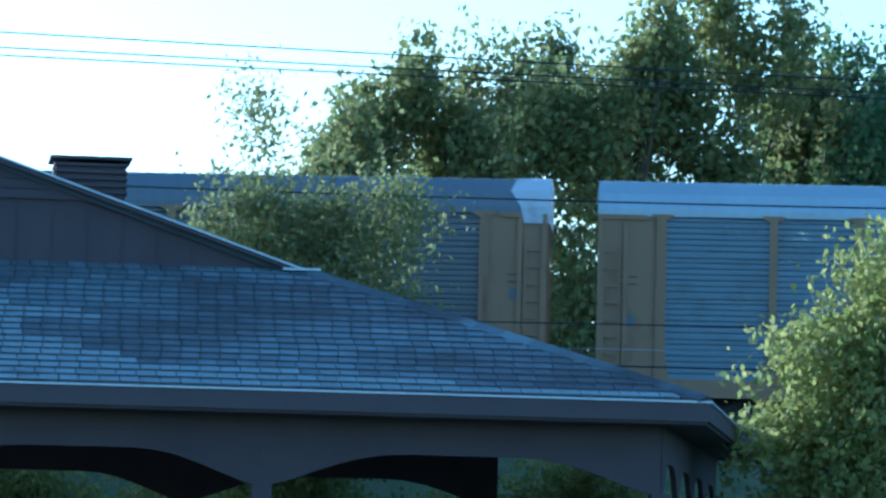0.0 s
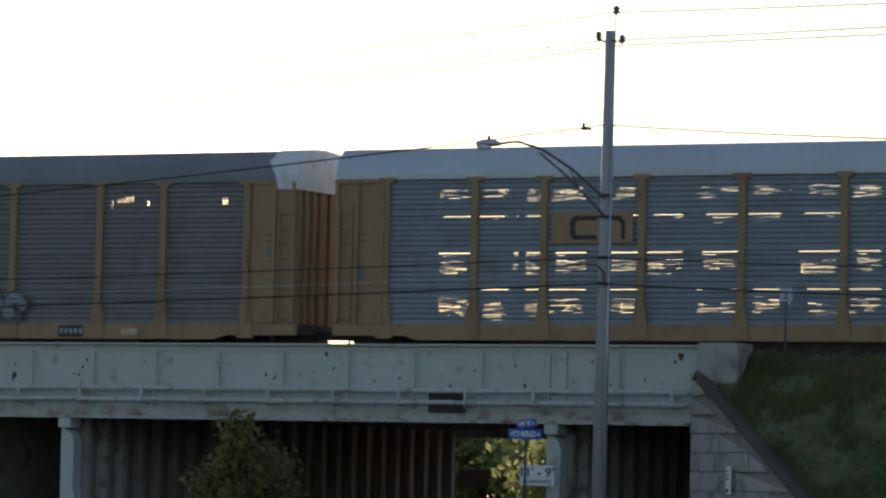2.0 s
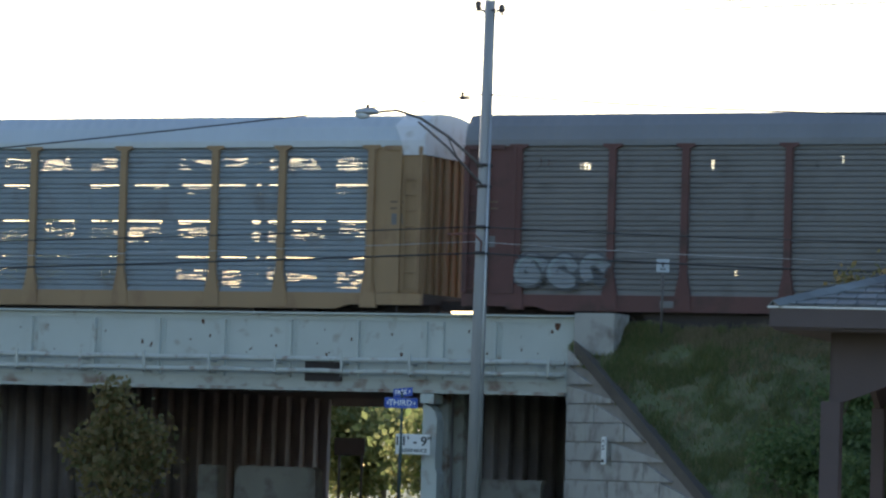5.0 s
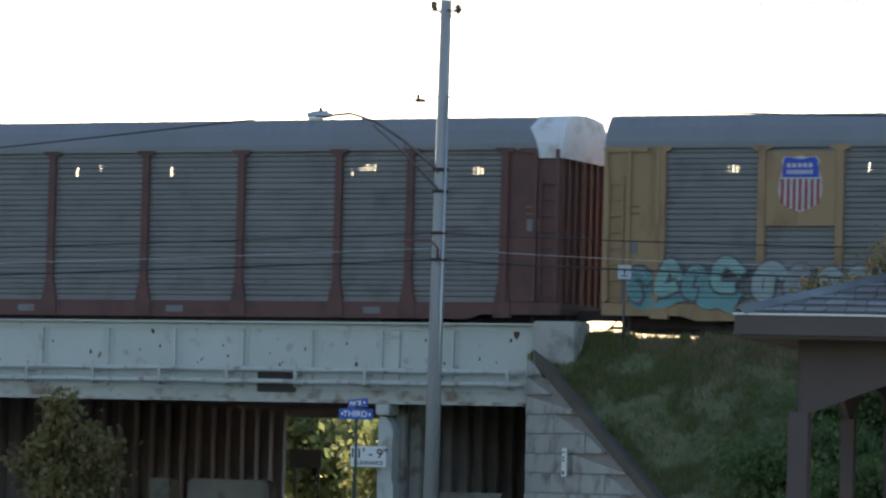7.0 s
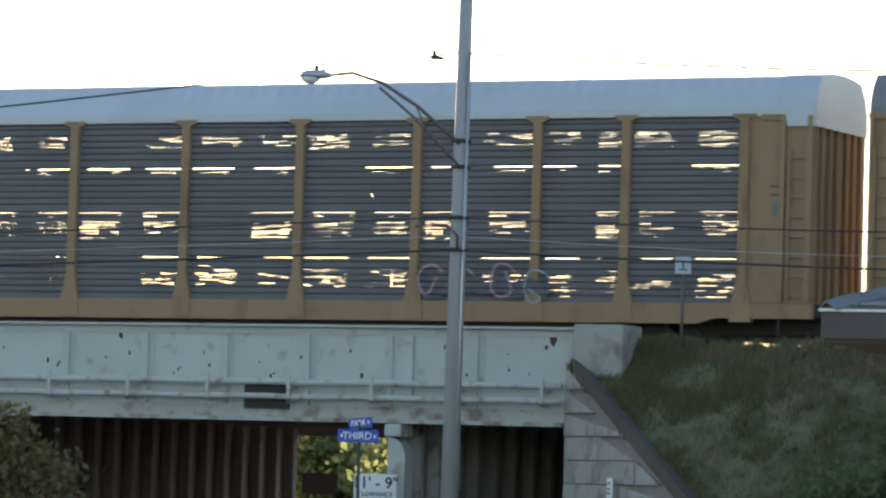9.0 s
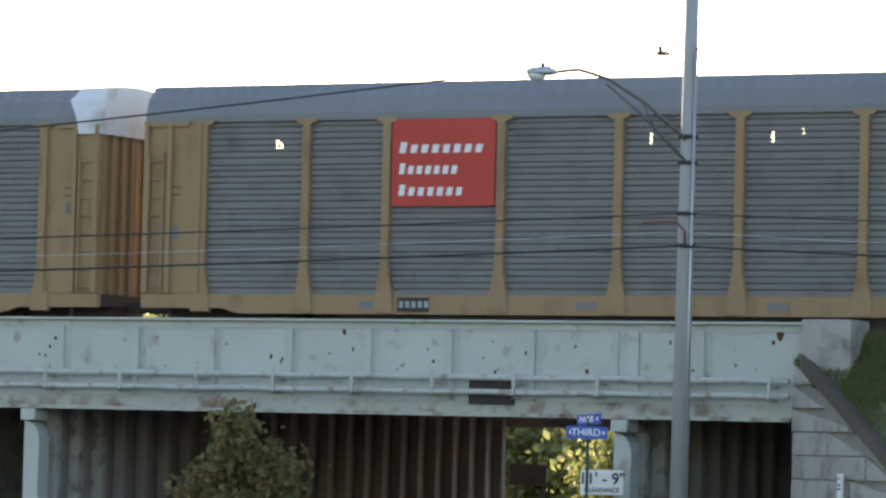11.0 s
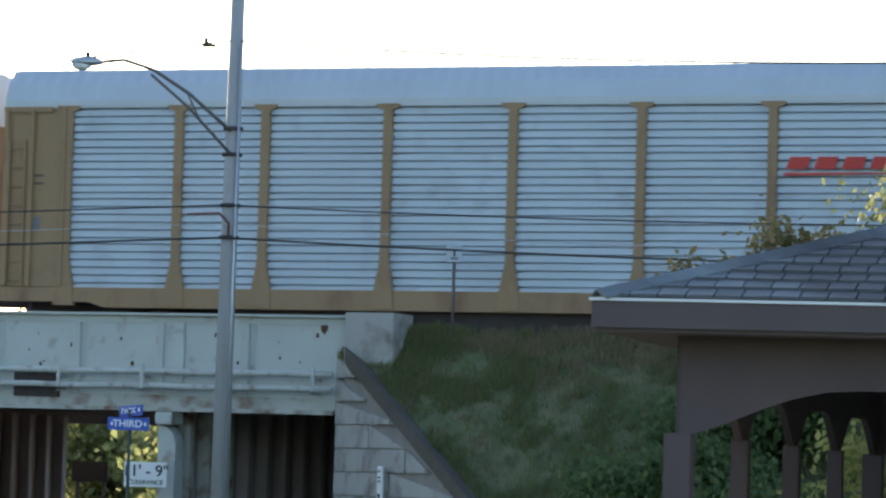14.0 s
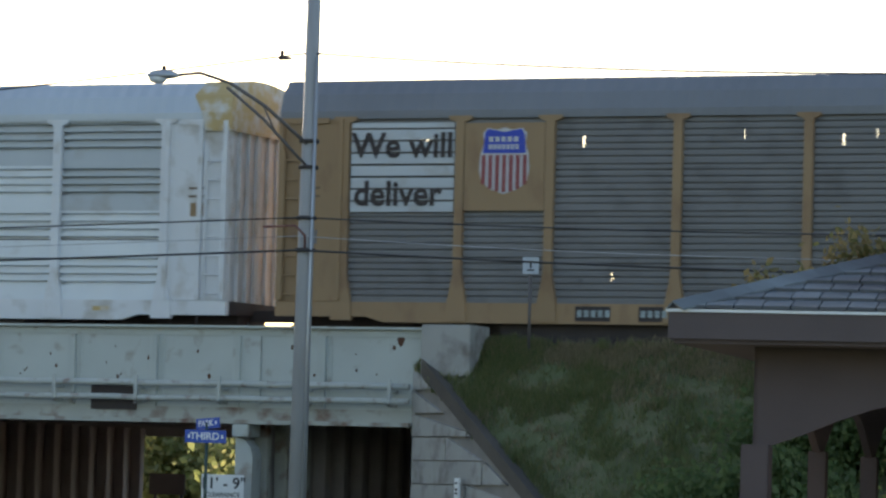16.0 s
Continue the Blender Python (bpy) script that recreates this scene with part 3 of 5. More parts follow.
lamp = thing("street_lamp", "grey cobra-head street lamp on a braced pipe arm", "street lamp", pose(POLE[0] + 0.08, POLE[1], 1.65 * (1 - TALL)) @ Matrix.Scale(TALL, 4))
HX, HY, HZ = -2.68, -1.27, 10.43
part("arm", tube([(0, -0.16, 9.14), (-0.78, -0.45, 9.86), (-1.45, -0.75, 10.32), (-2.0, -0.98, 10.5), (HX + 0.3, HY + 0.12, HZ + 0.02)], 0.035, 8), M["lamp_arm"], lamp)
part("brace", tube([(0, -0.16, 8.7), (-0.83, -0.46, 9.62), (-1.5, -0.77, 10.23)], 0.03, 8), M["lamp_arm"], lamp)
part("strut", tube([(-0.61, -0.39, 9.4), (-0.83, -0.48, 9.89)], 0.02, 6), M["lamp_arm"], lamp)
bm = bmesh.new()
bmesh.ops.create_uvsphere(bm, u_segments=16, v_segments=10, radius=1)
for v in bm.verts:
    v.co = Vector((v.co.x * 0.34, v.co.y * 0.17, v.co.z * (0.12 if v.co.z > 0 else 0.07)))
part("head", bm, M["galvanised"], lamp, at=pose(HX, HY, HZ, 0, 0, 27))
bm = bmesh.new()
bmesh.ops.create_uvsphere(bm, u_segments=14, v_segments=8, radius=1)
for v in bm.verts:
    v.co = Vector((v.co.x * 0.2 - 0.1, v.co.y * 0.14, v.co.z * 0.12 - 0.05))
part("refractor", bm, M["white_glass"], lamp, "pale glass refractor", at=pose(HX, HY, HZ, 0, 0, 27))
part("photocell", tube([(HX + 0.02, HY, HZ + 0.1), (HX + 0.02, HY, HZ + 0.2)], 0.045, 8), M["steel"], lamp)


def cable(name, points, sag, radius, label, mat="cable"):
    """A hanging cable from point to point."""
    pts = []
    for a, b in zip(points, points[1:]):
        for i in range(17):
            k = i / 16
            if pts and i == 0:
                continue
            pts.append(tuple(a[j] + (b[j] - a[j]) * k - (4 * sag * k * (1 - k) if j == 2 else 0) for j in range(3)))
    return tagged(new(name, to_mesh(name, tube(pts, radius, 5), M[mat])), label, "cable", group="overhead cables")


PX, PY = POLE


def up(z):
    """A height on the tall pole."""
    return 1.65 + (z - 1.65) * TALL


for dx, z1, z2, z3 in ((0.2, 13.75, 14.0, 12.1), (-0.32, 13.05, 13.65, 11.95), (0.4, 12.93, 13.4, 11.85)):
    cable("power_line", [(-90 + dx, 124, z1 + 0.3), (PX + dx, PY, up(z1)), (-23.43 + dx * 2, 97.2, z2), (24 + dx, 96, z3)], 0.06, 0.018, "thin overhead power line between poles")
cable("cable", [(-79, 90, 6.5), (PX, PY - 0.2, up(7.67)), (-23.43, 97, 7.35), (24, 95.8, 7.4)], 0.15, 0.017, "thin black communication cable between poles")
cable("cable", [(-79, 90, 5.7), (PX, PY - 0.2, up(7.02)), (-23.43, 97, 6.5), (24, 95.8, 6.3)], 0.12, 0.023, "thick black communication cable between poles")
cable("guy_wire", [(-79, 90, 6.25), (PX, PY - 0.25, up(7.3)), (-23.43, 96.9, 6.9), (24, 95.7, 6.85)], 0.22, 0.009, "thin bare pale wire between two cables", "galvanised")
cable("service_wire", [(-79, 90, 7.6), (PX, PY, up(10.97)), (-23.43, 97, 10.45), (24, 96, 10.1)], 0.3, 0.02, "thin service wire that hangs between poles")

# street name and clearance signs
st = thing("street_sign", "two blue street name blades on a green steel post", "street sign", pose(-45.52 * TALL, 95.8 * TALL, 1.65 * (1 - TALL) + 0.06) @ Matrix.Scale(TALL, 4))
part("post", tube([(0, 0, 0), (0, 0, 3.5)], 0.034, 8), material("post_green", (0.03, 0.06, 0.05), 0.6), st)
b = part("blade", box(-0.41, 0.41, -0.012, 0.012, -0.127, 0.127, 0.004), M["blue_sign"], st, "blue name blade", pose(0, -0.05, 3.22, 0, 0, 24))
lettering("letters", "THIRD", 0.2, M["white_sign"], b, pose(-0.02, -0.016, 0, 90, 0, 0), "white letters")
for sx in (-0.33, 0.33):
    part("bar", box(sx - 0.022, sx + 0.022, -0.017, -0.013, -0.035, 0.035), M["white_sign"], b)
b = part("blade", box(-0.32, 0.32, -0.012, 0.012, -0.105, 0.105, 0.004), M["blue_sign"], st, "blue name blade, turned away", pose(0.02, 0, 3.48, 0, -4, -18))
lettering("letters", "PARK", 0.17, M["white_sign"], b, pose(-0.05, -0.016, 0, 90, 0, 0), "white letters")
part("bar", box(0.21, 0.25, -0.017, -0.013, -0.03, 0.04), M["white_sign"], b)

cs = thing("clearance_sign", "white bridge clearance sign with black letters on a post", "sign", pose(-49.06, 104.0, 2.32, 0, 0, 24))
pl = part("plate", box(-0.46, 0.46, -0.015, 0.015, -0.27, 0.27, 0.006), M["white_sign"], cs)
part("post", tube([(-0.36, 0.04, -2.3), (-0.36, 0.04, 0.3)], 0.03, 8), M["steel"], cs)
lettering("letters", "11' - 9\"", 0.34, M["black"], pl, pose(0, -0.02, 0.07, 90, 0, 0), "black figures")
lettering("letters", "CLEARANCE", 0.135, M["black"], pl, pose(0, -0.02, -0.17, 90, 0, 0), "black letters")

ws = thing("trackside_sign", "small white trackside sign on a thin steel post", "sign", pose(-42.36, 104.9, 0, 0, 0, 22))
part("post", tube([(0, 0, 5.2), (0, 0, 7.2)], 0.035, 8), M["lamp_arm"], ws)
pl = part("plate", box(-0.17, 0.17, -0.055, -0.04, 7.02, 7.38, 0.004), M["sign_grey"], ws)
part("bar", box(-0.02, 0.02, -0.062, -0.057, 7.15, 7.29), M["black"], pl)
part("bar", box(-0.08, 0.08, -0.062, -0.057, 7.09, 7.12), M["black"], pl)

# ---- the picnic shelter ----
SHELTER = pose(-12.50, 70.89, 0, 0, 0, 10.06)
HALF, EAVE, DEPTH, SET, GH, CX = 13.34, 4.58, 22.5, 7.09, 6.25, 0.72
BASE_Z, RIDGE_Z = 7.06, 9.17
shelter = thing("picnic_shelter", "brown picnic shelter with arched openings and worn grey shingles", "shelter", SHELTER)


def slope_sheet(points):
    bm = bmesh.new()
    top = [bm.verts.new(p) for p in points]
    low = [bm.verts.new((p[0], p[1], p[2] - 0.14)) for p in points]
    bm.faces.new(top)
    bm.faces.new(low[::-1])
    for i in range(len(top)):
        j = (i + 1) % len(top)
        bm.faces.new((top[j], top[i], low[i], low[j]))
    return bm


B = DEPTH
SKEW = 5.3  # the roof's east side runs outward towards the back
TURN = math.degrees(math.atan2(SKEW, DEPTH))
part("roof_front", slope_sheet([(-HALF, 0, EAVE), (HALF, 0, EAVE), (CX + GH, SET, BASE_Z), (CX - GH, SET, BASE_Z)]), M["shingle_bed_and_shade"], shelter)
part("roof_back", slope_sheet([(HALF + SKEW, B, EAVE), (-HALF, B, EAVE), (CX - GH, B - SET, BASE_Z), (CX + GH, B - SET, BASE_Z)]), M["shingle_bed_and_shade"], shelter)
for s, nm in ((-1, "roof_side"), (1, "roof_side")):
    part(nm, slope_sheet([(s * HALF, 0, EAVE), (s * HALF + (SKEW if s > 0 else 0), B, EAVE), (CX + s * GH, B - SET, BASE_Z), (CX, B - SET, RIDGE_Z), (CX, SET - 0.06, RIDGE_Z), (CX + s * GH, SET, BASE_Z)]), M["shingle_bed_and_shade"], shelter)
# gable with lapped boards and a trim board
for k, y in enumerate((SET + 0.12, B - SET - 0.12)):
    part("gable", prism([(CX - GH + 0.1, BASE_Z - 0.05), (CX + GH - 0.1, BASE_Z - 0.05), (CX, RIDGE_Z - 0.06)], y - 0.05, y + 0.05), M["brown_paint"], shelter)
slope = (RIDGE_Z - BASE_Z) / GH
for i in range(5):
    z0 = RIDGE_Z - 0.9 + i * 0.18
    w0, w1 = (RIDGE_Z - 0.08 - z0) / slope, max(0.02, (RIDGE_Z - 0.08 - z0 - 0.17) / slope)
    part("gable_board", prism([(CX - w0, z0), (CX + w0, z0), (CX + w1, z0 + 0.17), (CX - w1, z0 + 0.17)], SET - 0.0 - 0.012 * (i % 2), SET + 0.07), M["brown_paint"], shelter)
for i in range(14):
    x = -4.2 + i * 0.65
    h = BASE_Z + (GH - abs(x)) * slope - 0.12
    z1 = min(h, RIDGE_Z - 0.93)
    if z1 > BASE_Z + 0.1:
        part("gable_batten", box(CX + x - 0.015, CX + x + 0.015, SET + 0.056, SET + 0.068, BASE_Z, z1), M["brown_paint"], shelter)
for s in (-1, 1):
    bm = prism([(CX, RIDGE_Z - 0.06), (CX + s * (GH + 0.25), BASE_Z - 0.11), (CX + s * (GH + 0.25), BASE_Z - 0.04), (CX, RIDGE_Z + 0.03)], SET - 0.2, SET - 0.12)
    part("barge_board", bm, M["fascia"], shelter)
    bm = prism([(CX, RIDGE_Z + 0.032), (CX + s * (GH + 0.3), BASE_Z - 0.06), (CX + s * (GH + 0.3), BASE_Z - 0.025), (CX, RIDGE_Z + 0.067)], SET - 0.24, SET + 0.2)
    part("edge_trim", bm, M["flashing"], shelter, "pale metal edge trim")
    part("flashing", box(CX + s * GH - 0.35, CX + s * GH + 0.35, SET - 0.35, SET + 0.1, BASE_Z + 0.02, BASE_Z + 0.06), M["flashing"], shelter)
# fascia and drip edge
for y0, y1, x0, x1 in ((-0.06, 0, -HALF - 0.06, HALF + 0.06), (B, B + 0.06, -HALF - 0.06, HALF + SKEW + 0.06), (0.002, B - 0.002, -HALF - 0.06, -HALF)):
    part("fascia", box(x0, x1, y0, y1, EAVE - 0.33, EAVE - 0.012), M["fascia"], shelter)
    part("drip_edge", box(x0 - 0.03, x1 + 0.03, y0 - 0.03, y1 + 0.03, EAVE - 0.01, EAVE + 0.025), M["flashing"], shelter, "pale metal drip edge")
east = pose(HALF, 0.002, 0, 0, 0, -TURN)
side_len = math.hypot(SKEW, DEPTH)
part("fascia", box(0, 0.06, 0, side_len, EAVE - 0.33, EAVE - 0.012), M["fascia"], shelter, at=east)
part("drip_edge", box(-0.03, 0.09, 0, side_len, EAVE - 0.01, EAVE + 0.025), M["flashing"], shelter, "pale metal drip edge", at=east)
part("soffit", slope_sheet([(-HALF, 0.01, EAVE - 0.24), (HALF, 0.01, EAVE - 0.24), (HALF + SKEW, B - 0.01, EAVE - 0.24), (-HALF, B - 0.01, EAVE - 0.24)]), M["brown_paint"], shelter)
# arches and posts
INY = 0.95
POST_TOP, CROWN, BEAM = 3.02, 3.58, EAVE - 0.285


def arch_panel(width):
    """A plywood valance with a shallow arch cut out, in x from 0 to width."""
    n = 14
    low = []
    for i in range(n + 1):
        k = i / n
        x = 0.2 + (width - 0.4) * k
        q = min(1.0, min(k, 1 - k) / 0.34)
        low.append((x, POST_TOP + (CROWN - POST_TOP) * math.sin(q * math.pi / 2) ** 1.2))
    return prism([(0, BEAM), (0, POST_TOP - 0.02)] + low + [(width, POST_TOP - 0.02), (width, BEAM)], -0.05, 0.05)


def post():
    return box(-0.17, 0.17, -0.17, 0.17, 0.0, POST_TOP, 0.015)


POSTS_X = [-12.46, -6.5, -0.4, 5.85, 12.72]
pm = to_mesh("post", post(), M["brown_paint"])
valances = [to_mesh("valance", arch_panel(b - a), M["brown_paint"]) for a, b in zip(POSTS_X, POSTS_X[1:])]
sp = to_mesh("post", box(-0.12, 0.12, -0.12, 0.12, 0.0, POST_TOP, 0.012), M["brown_paint"])
deep = (B - 2 * INY) / 4
dm = to_mesh("valance", arch_panel(deep), M["brown_paint"])
for y in (INY, B - INY):
    for x, vm in zip(POSTS_X, valances):
        part("valance", vm, None, shelter, at=pose(x, y, 0))
    for x in POSTS_X:
        part("post", pm, None, shelter, at=pose(x, y, 0))
for x in (POSTS_X[0], POSTS_X[-1]):
    for i in range(4):
        line = pose(x, INY, 0, 0, 0, -TURN if x > 0 else 0)
        part("valance", dm, None, shelter, at=line @ pose(0, i * deep, 0, 0, 0, 90))
        if i:
            part("post", sp, None, shelter, at=line @ pose(0, i * deep, 0))
# louvred vent on the ridge
CV = part("ridge_vent", box(-0.66, 0.66, -0.6, 0.6, -0.6, 0.6, 0.02), M["brown_paint"], shelter, "square louvred vent box", pose(3.15, SET + 3.2, RIDGE_Z - 0.57))
for i in range(5):
    part("slat", box(-0.7, 0.7, -0.68, 0.68, 0.02 + i * 0.13, 0.07 + i * 0.13), M["fascia"], CV)
part("cap", box(-0.78, 0.78, -0.74, 0.74, 0.66, 0.72, 0.01), M["fascia"], CV)
# shingles: tabs in lapped courses on the front slope, hip caps on its two edges
ROWS_N = 20
run = math.hypot(SET, BASE_Z - EAVE)
pitch = math.degrees(math.atan2(BASE_Z - EAVE, SET))
step = run / ROWS_N
tab_w = 0.34
bm = box(-tab_w / 2 + 0.009, tab_w / 2 - 0.009, -0.02, step + 0.06, 0.0, 0.04)
# front edges are painted dark as the shadow gap under each course
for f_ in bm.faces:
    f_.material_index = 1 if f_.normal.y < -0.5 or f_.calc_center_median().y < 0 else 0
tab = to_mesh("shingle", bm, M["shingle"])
tab.materials.append(M["shingle_bed_and_shade"])
pale_tab = tab.copy()
pale_tab.materials[0] = M["shingle_pale"]


def is_pale(x, r):
    """The relaid stretch of pale shingles in the middle of the slope."""
    rows = (0, 1, 3, 5, 7, 9, 10, 11, 12, 13)
    left = np.interp(r, rows, (-0.5, 0.0, -0.6, -1.3, -1.8, -2.5, -2.9, -3.15, -3.0, -1.6))
    right = np.interp(r, rows, (13, 8.9, 3.7, 2.9, 2.0, 1.5, 3.1, 3.0, 1.5, 0.3))
    return r <= 13 and left + rnd.uniform(-0.3, 0.3) < x < right + rnd.uniform(-0.3, 0.3)


rnd = random.Random(4)
rest, made = bmesh.new(), 0
for r in range(ROWS_N):
    k_ = r / ROWS_N
    lo_x, hi_x = -HALF + (CX - GH + HALF) * k_ + 0.12, HALF + (CX + GH - HALF) * k_ - 0.12
    off = rnd.uniform(0, tab_w) if r % 3 else (r % 2) * tab_w / 2
    n = int((hi_x - lo_x) / tab_w) + 1
    for i in range(n):
        x = hi_x - (i + 0.5) * tab_w - (off % 0.3) * 0.4
        if x - tab_w / 2 < lo_x - 0.1:
            continue
        at = pose(x, SET * r / ROWS_N, EAVE + (BASE_Z - EAVE) * r / ROWS_N + 0.045, pitch - 5.5 + rnd.uniform(-0.5, 0.7), rnd.uniform(-0.8, 0.8), rnd.uniform(-0.5, 0.5))
        if made < 300 and r < 9 and (x > 4.0 or x < -7):
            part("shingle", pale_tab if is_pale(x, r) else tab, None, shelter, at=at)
            made += 1
        else:
            vs0 = [at @ Vector(p) for p in ((-tab_w / 2 + 0.009, -0.02, 0.04), (tab_w / 2 - 0.009, -0.02, 0.04), (tab_w / 2 - 0.009, step + 0.06, 0.04), (-tab_w / 2 + 0.009, step + 0.06, 0.04), (-tab_w / 2 + 0.009, -0.02, 0), (tab_w / 2 - 0.009, -0.02, 0))]
            q = [rest.verts.new(p) for p in vs0]
            rest.faces.new((q[0], q[1], q[2], q[3])).material_index = 2 if is_pale(x, r) else 0
            # dark front edge, the same painted shadow line
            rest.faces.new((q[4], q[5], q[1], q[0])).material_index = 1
rest_ob = tagged(part("shingle_rest", rest, M["shingle"], shelter), kind="stuff")
rest_ob.data.materials.append(M["shingle_bed_and_shade"])
rest_ob.data.materials.append(M["shingle_pale"])
cap_m = to_mesh("hip_cap", prism([(-0.2, -0.05), (0, 0.05), (0.2, -0.05), (0.2, -0.075), (0, 0.025), (-0.2, -0.075)], -0.02, 0.36), M["shingle"])
for s in (-1, 1):
    a, b = Vector((s * HALF, 0, EAVE + 0.08)), Vector((CX + s * GH, SET, BASE_Z + 0.08))
    d = (b - a)
    yaw = math.degrees(math.atan2(-d.x, d.y))
    el = math.degrees(math.atan2(d.z, math.hypot(d.x, d.y)))
    for i in range(int(d.length / 0.33)):
        part("hip_cap", cap_m, None, shelter, at=Matrix.Translation(a + d.normalized() * i * 0.33) @ pose(0, 0, 0, 0, 0, yaw) @ pose(0, 0, 0, el + 2))
slab = new("shelter_floor", to_mesh("shelter_floor", box(-HALF, HALF, 0, B, 0.02, 0.14), M["concrete"]))
slab.matrix_basis = SHELTER
tagged(slab, "plain concrete floor slab of the picnic shelter", "floor", kind="structure")


# ---- trees and shrubs ----
def crown_mesh(name, blobs, count, size, mat, seed, clump=26, fuzz=0.4):
    """Leaves in clumps through the blobs: (x, y, z, rx, ry, rz, share)."""
    rg = np.random.RandomState(seed)
    total = sum(b[6] for b in blobs)
    cs_ = []
    for x, y, z, rx, ry, rz, share in blobs:
        n = max(1, int(count * share / total / clump))
        d = rg.normal(size=(n, 3))
        d /= np.linalg.norm(d, axis=1)[:, None]
        rad = rg.uniform(0.15, 1.0, n) ** 0.5 * rg.uniform(0.75, 1.15, n)
        cs_.append(np.array([x, y, z]) + d * rad[:, None] * np.array([rx, ry, rz]))
    cc = np.concatenate(cs_)
    p = np.repeat(cc, clump, 0)
    spread = np.repeat(rg.uniform(0.5, 1.3, len(cc)), clump)[:, None]
    p = p + rg.normal(size=p.shape) * fuzz * spread * np.array([1, 1, 0.75])
    n = len(p)
    a = rg.normal(size=(n, 3))
    a[:, 2] -= 0.35
    a /= np.linalg.norm(a, axis=1)[:, None]
    b = np.cross(a, rg.normal(size=(n, 3)))
    b /= np.linalg.norm(b, axis=1)[:, None]
    s = size * rg.uniform(0.6, 1.35, n)[:, None]
    v = np.stack([p, p + a * s * 0.5 + b * s * 0.3, p + a * s, p + a * s * 0.5 - b * s * 0.3], 1).reshape(-1, 3)
    me = bpy.data.meshes.new(name)
    me.from_pydata(v.tolist(), [], np.arange(4 * n).reshape(-1, 4).tolist())
    me.materials.append(mat)
    return me, cc


def tree(name, label, base, blobs, count, size, mat, seed, trunk=0.16, limbs=14, category="tree", fuzz=0.4, clump=26):
    """A tapered trunk with limbs to the clumps, and a crown of leaves. Blobs lie relative to the base."""
    t = thing(name, label, category, pose(*base), group="trees and shrubs")
    me, cc = crown_mesh("crown", blobs, count, size, mat, seed, clump, fuzz)
    part("crown", me, None, t)
    rnd_ = random.Random(seed)
    top = blobs[0][2] + blobs[0][5] * 0.8
    hub = blobs[0]
    bm_ = bmesh.new()
    pts = [(0, 0, -0.2), (hub[0] * 0.3 + rnd_.uniform(-.1, .1), hub[1] * 0.3, top * 0.35), (hub[0] * 0.8, hub[1] * 0.8, top * 0.7), (hub[0], hub[1], top)]
    add_tube(bm_, pts, trunk, 8, trunk * 0.15)
    for _ in range(limbs):
        c = cc[rnd_.randrange(len(cc))]
        h = min(max(0.15 * top, c[2] * rnd_.uniform(0.45, 0.75)), top * 0.9)
        k = h / top
        s0 = (hub[0] * k, hub[1] * k, h)
        mid = [(s0[j] + c[j]) / 2 for j in range(3)]
        add_tube(bm_, [s0, (mid[0], mid[1], mid[2] - 0.1), tuple(c)], trunk * 0.35, 5, trunk * 0.06)
    part("trunk", bm_, M["bark"], t)
    return t


# in front of the train, behind the shelter
tree("young_tree", "young tree with yellowing leaves and a thin top", (-8.2, 96.9, 0), [(0, 0, 6.6, 2.9, 1.6, 3.3, 12), (-0.9, 0, 9.3, 1.9, 1.0, 1.2, 3), (-1.1, 0, 11.6, 0.75, 0.5, 1.5, 0.5), (1.6, 0, 9.6, 1.3, 1, 1.2, 1.5)], 25000, 0.15, M["leaf_yellow"], 21, fuzz=0.36)
tree("young_tree", "broad young tree with sparse yellow-green leaves", (-27.5, 95.6, 0), [(0, 0, 6.6, 3.0, 1.4, 3.0, 10), (0.2, 0, 9.4, 2.3, 1, 1.2, 2.5), (0.1, 0, 11.2, 0.7, 0.4, 1.5, 0.4), (2.5, 0, 10.2, 0.9, 0.5, 1.2, 0.6), (-2.6, 0, 5.4, 1.2, 1, 1.3, 1)], 24000, 0.15, M["leaf_yellow"], 22, fuzz=0.36)
tree("leafy_shrub", "tall yellow-green shrub, sunlight put into its leaf colour", (4.6, 84.0, 0), [(0, 0, 3.4, 3.5, 2.2, 3.5, 10), (-1.1, 0, 5.0, 2.0, 1.6, 2.2, 5), (0.3, 0, 6.8, 1.9, 1.4, 2.2, 5), (1.6, 0, 9.0, 0.9, 0.8, 1.5, 1.4), (5.0, 1, 5.0, 3, 2, 4, 6)], 46000, 0.17, M["leaf_lit_tone"], 23, fuzz=0.33)
# behind the tracks
def spires(h, w, seed):
    """Narrow upright sprays that make a tree's ragged top."""
    rs = random.Random(seed + 5)
    out = []
    for k in range(11):
        x = w * (-1.35 + 2.7 * (k + rs.random()) / 11)
        z = h * (0.86 - 0.2 * (abs(x) / w / 1.35) ** 1.5 + rs.uniform(-0.09, 0.05))
        out.append((x, rs.uniform(-1.2, 1.2), z, rs.uniform(0.3, 0.6), 0.5, h * rs.uniform(0.09, 0.15), 0.75))
    return out


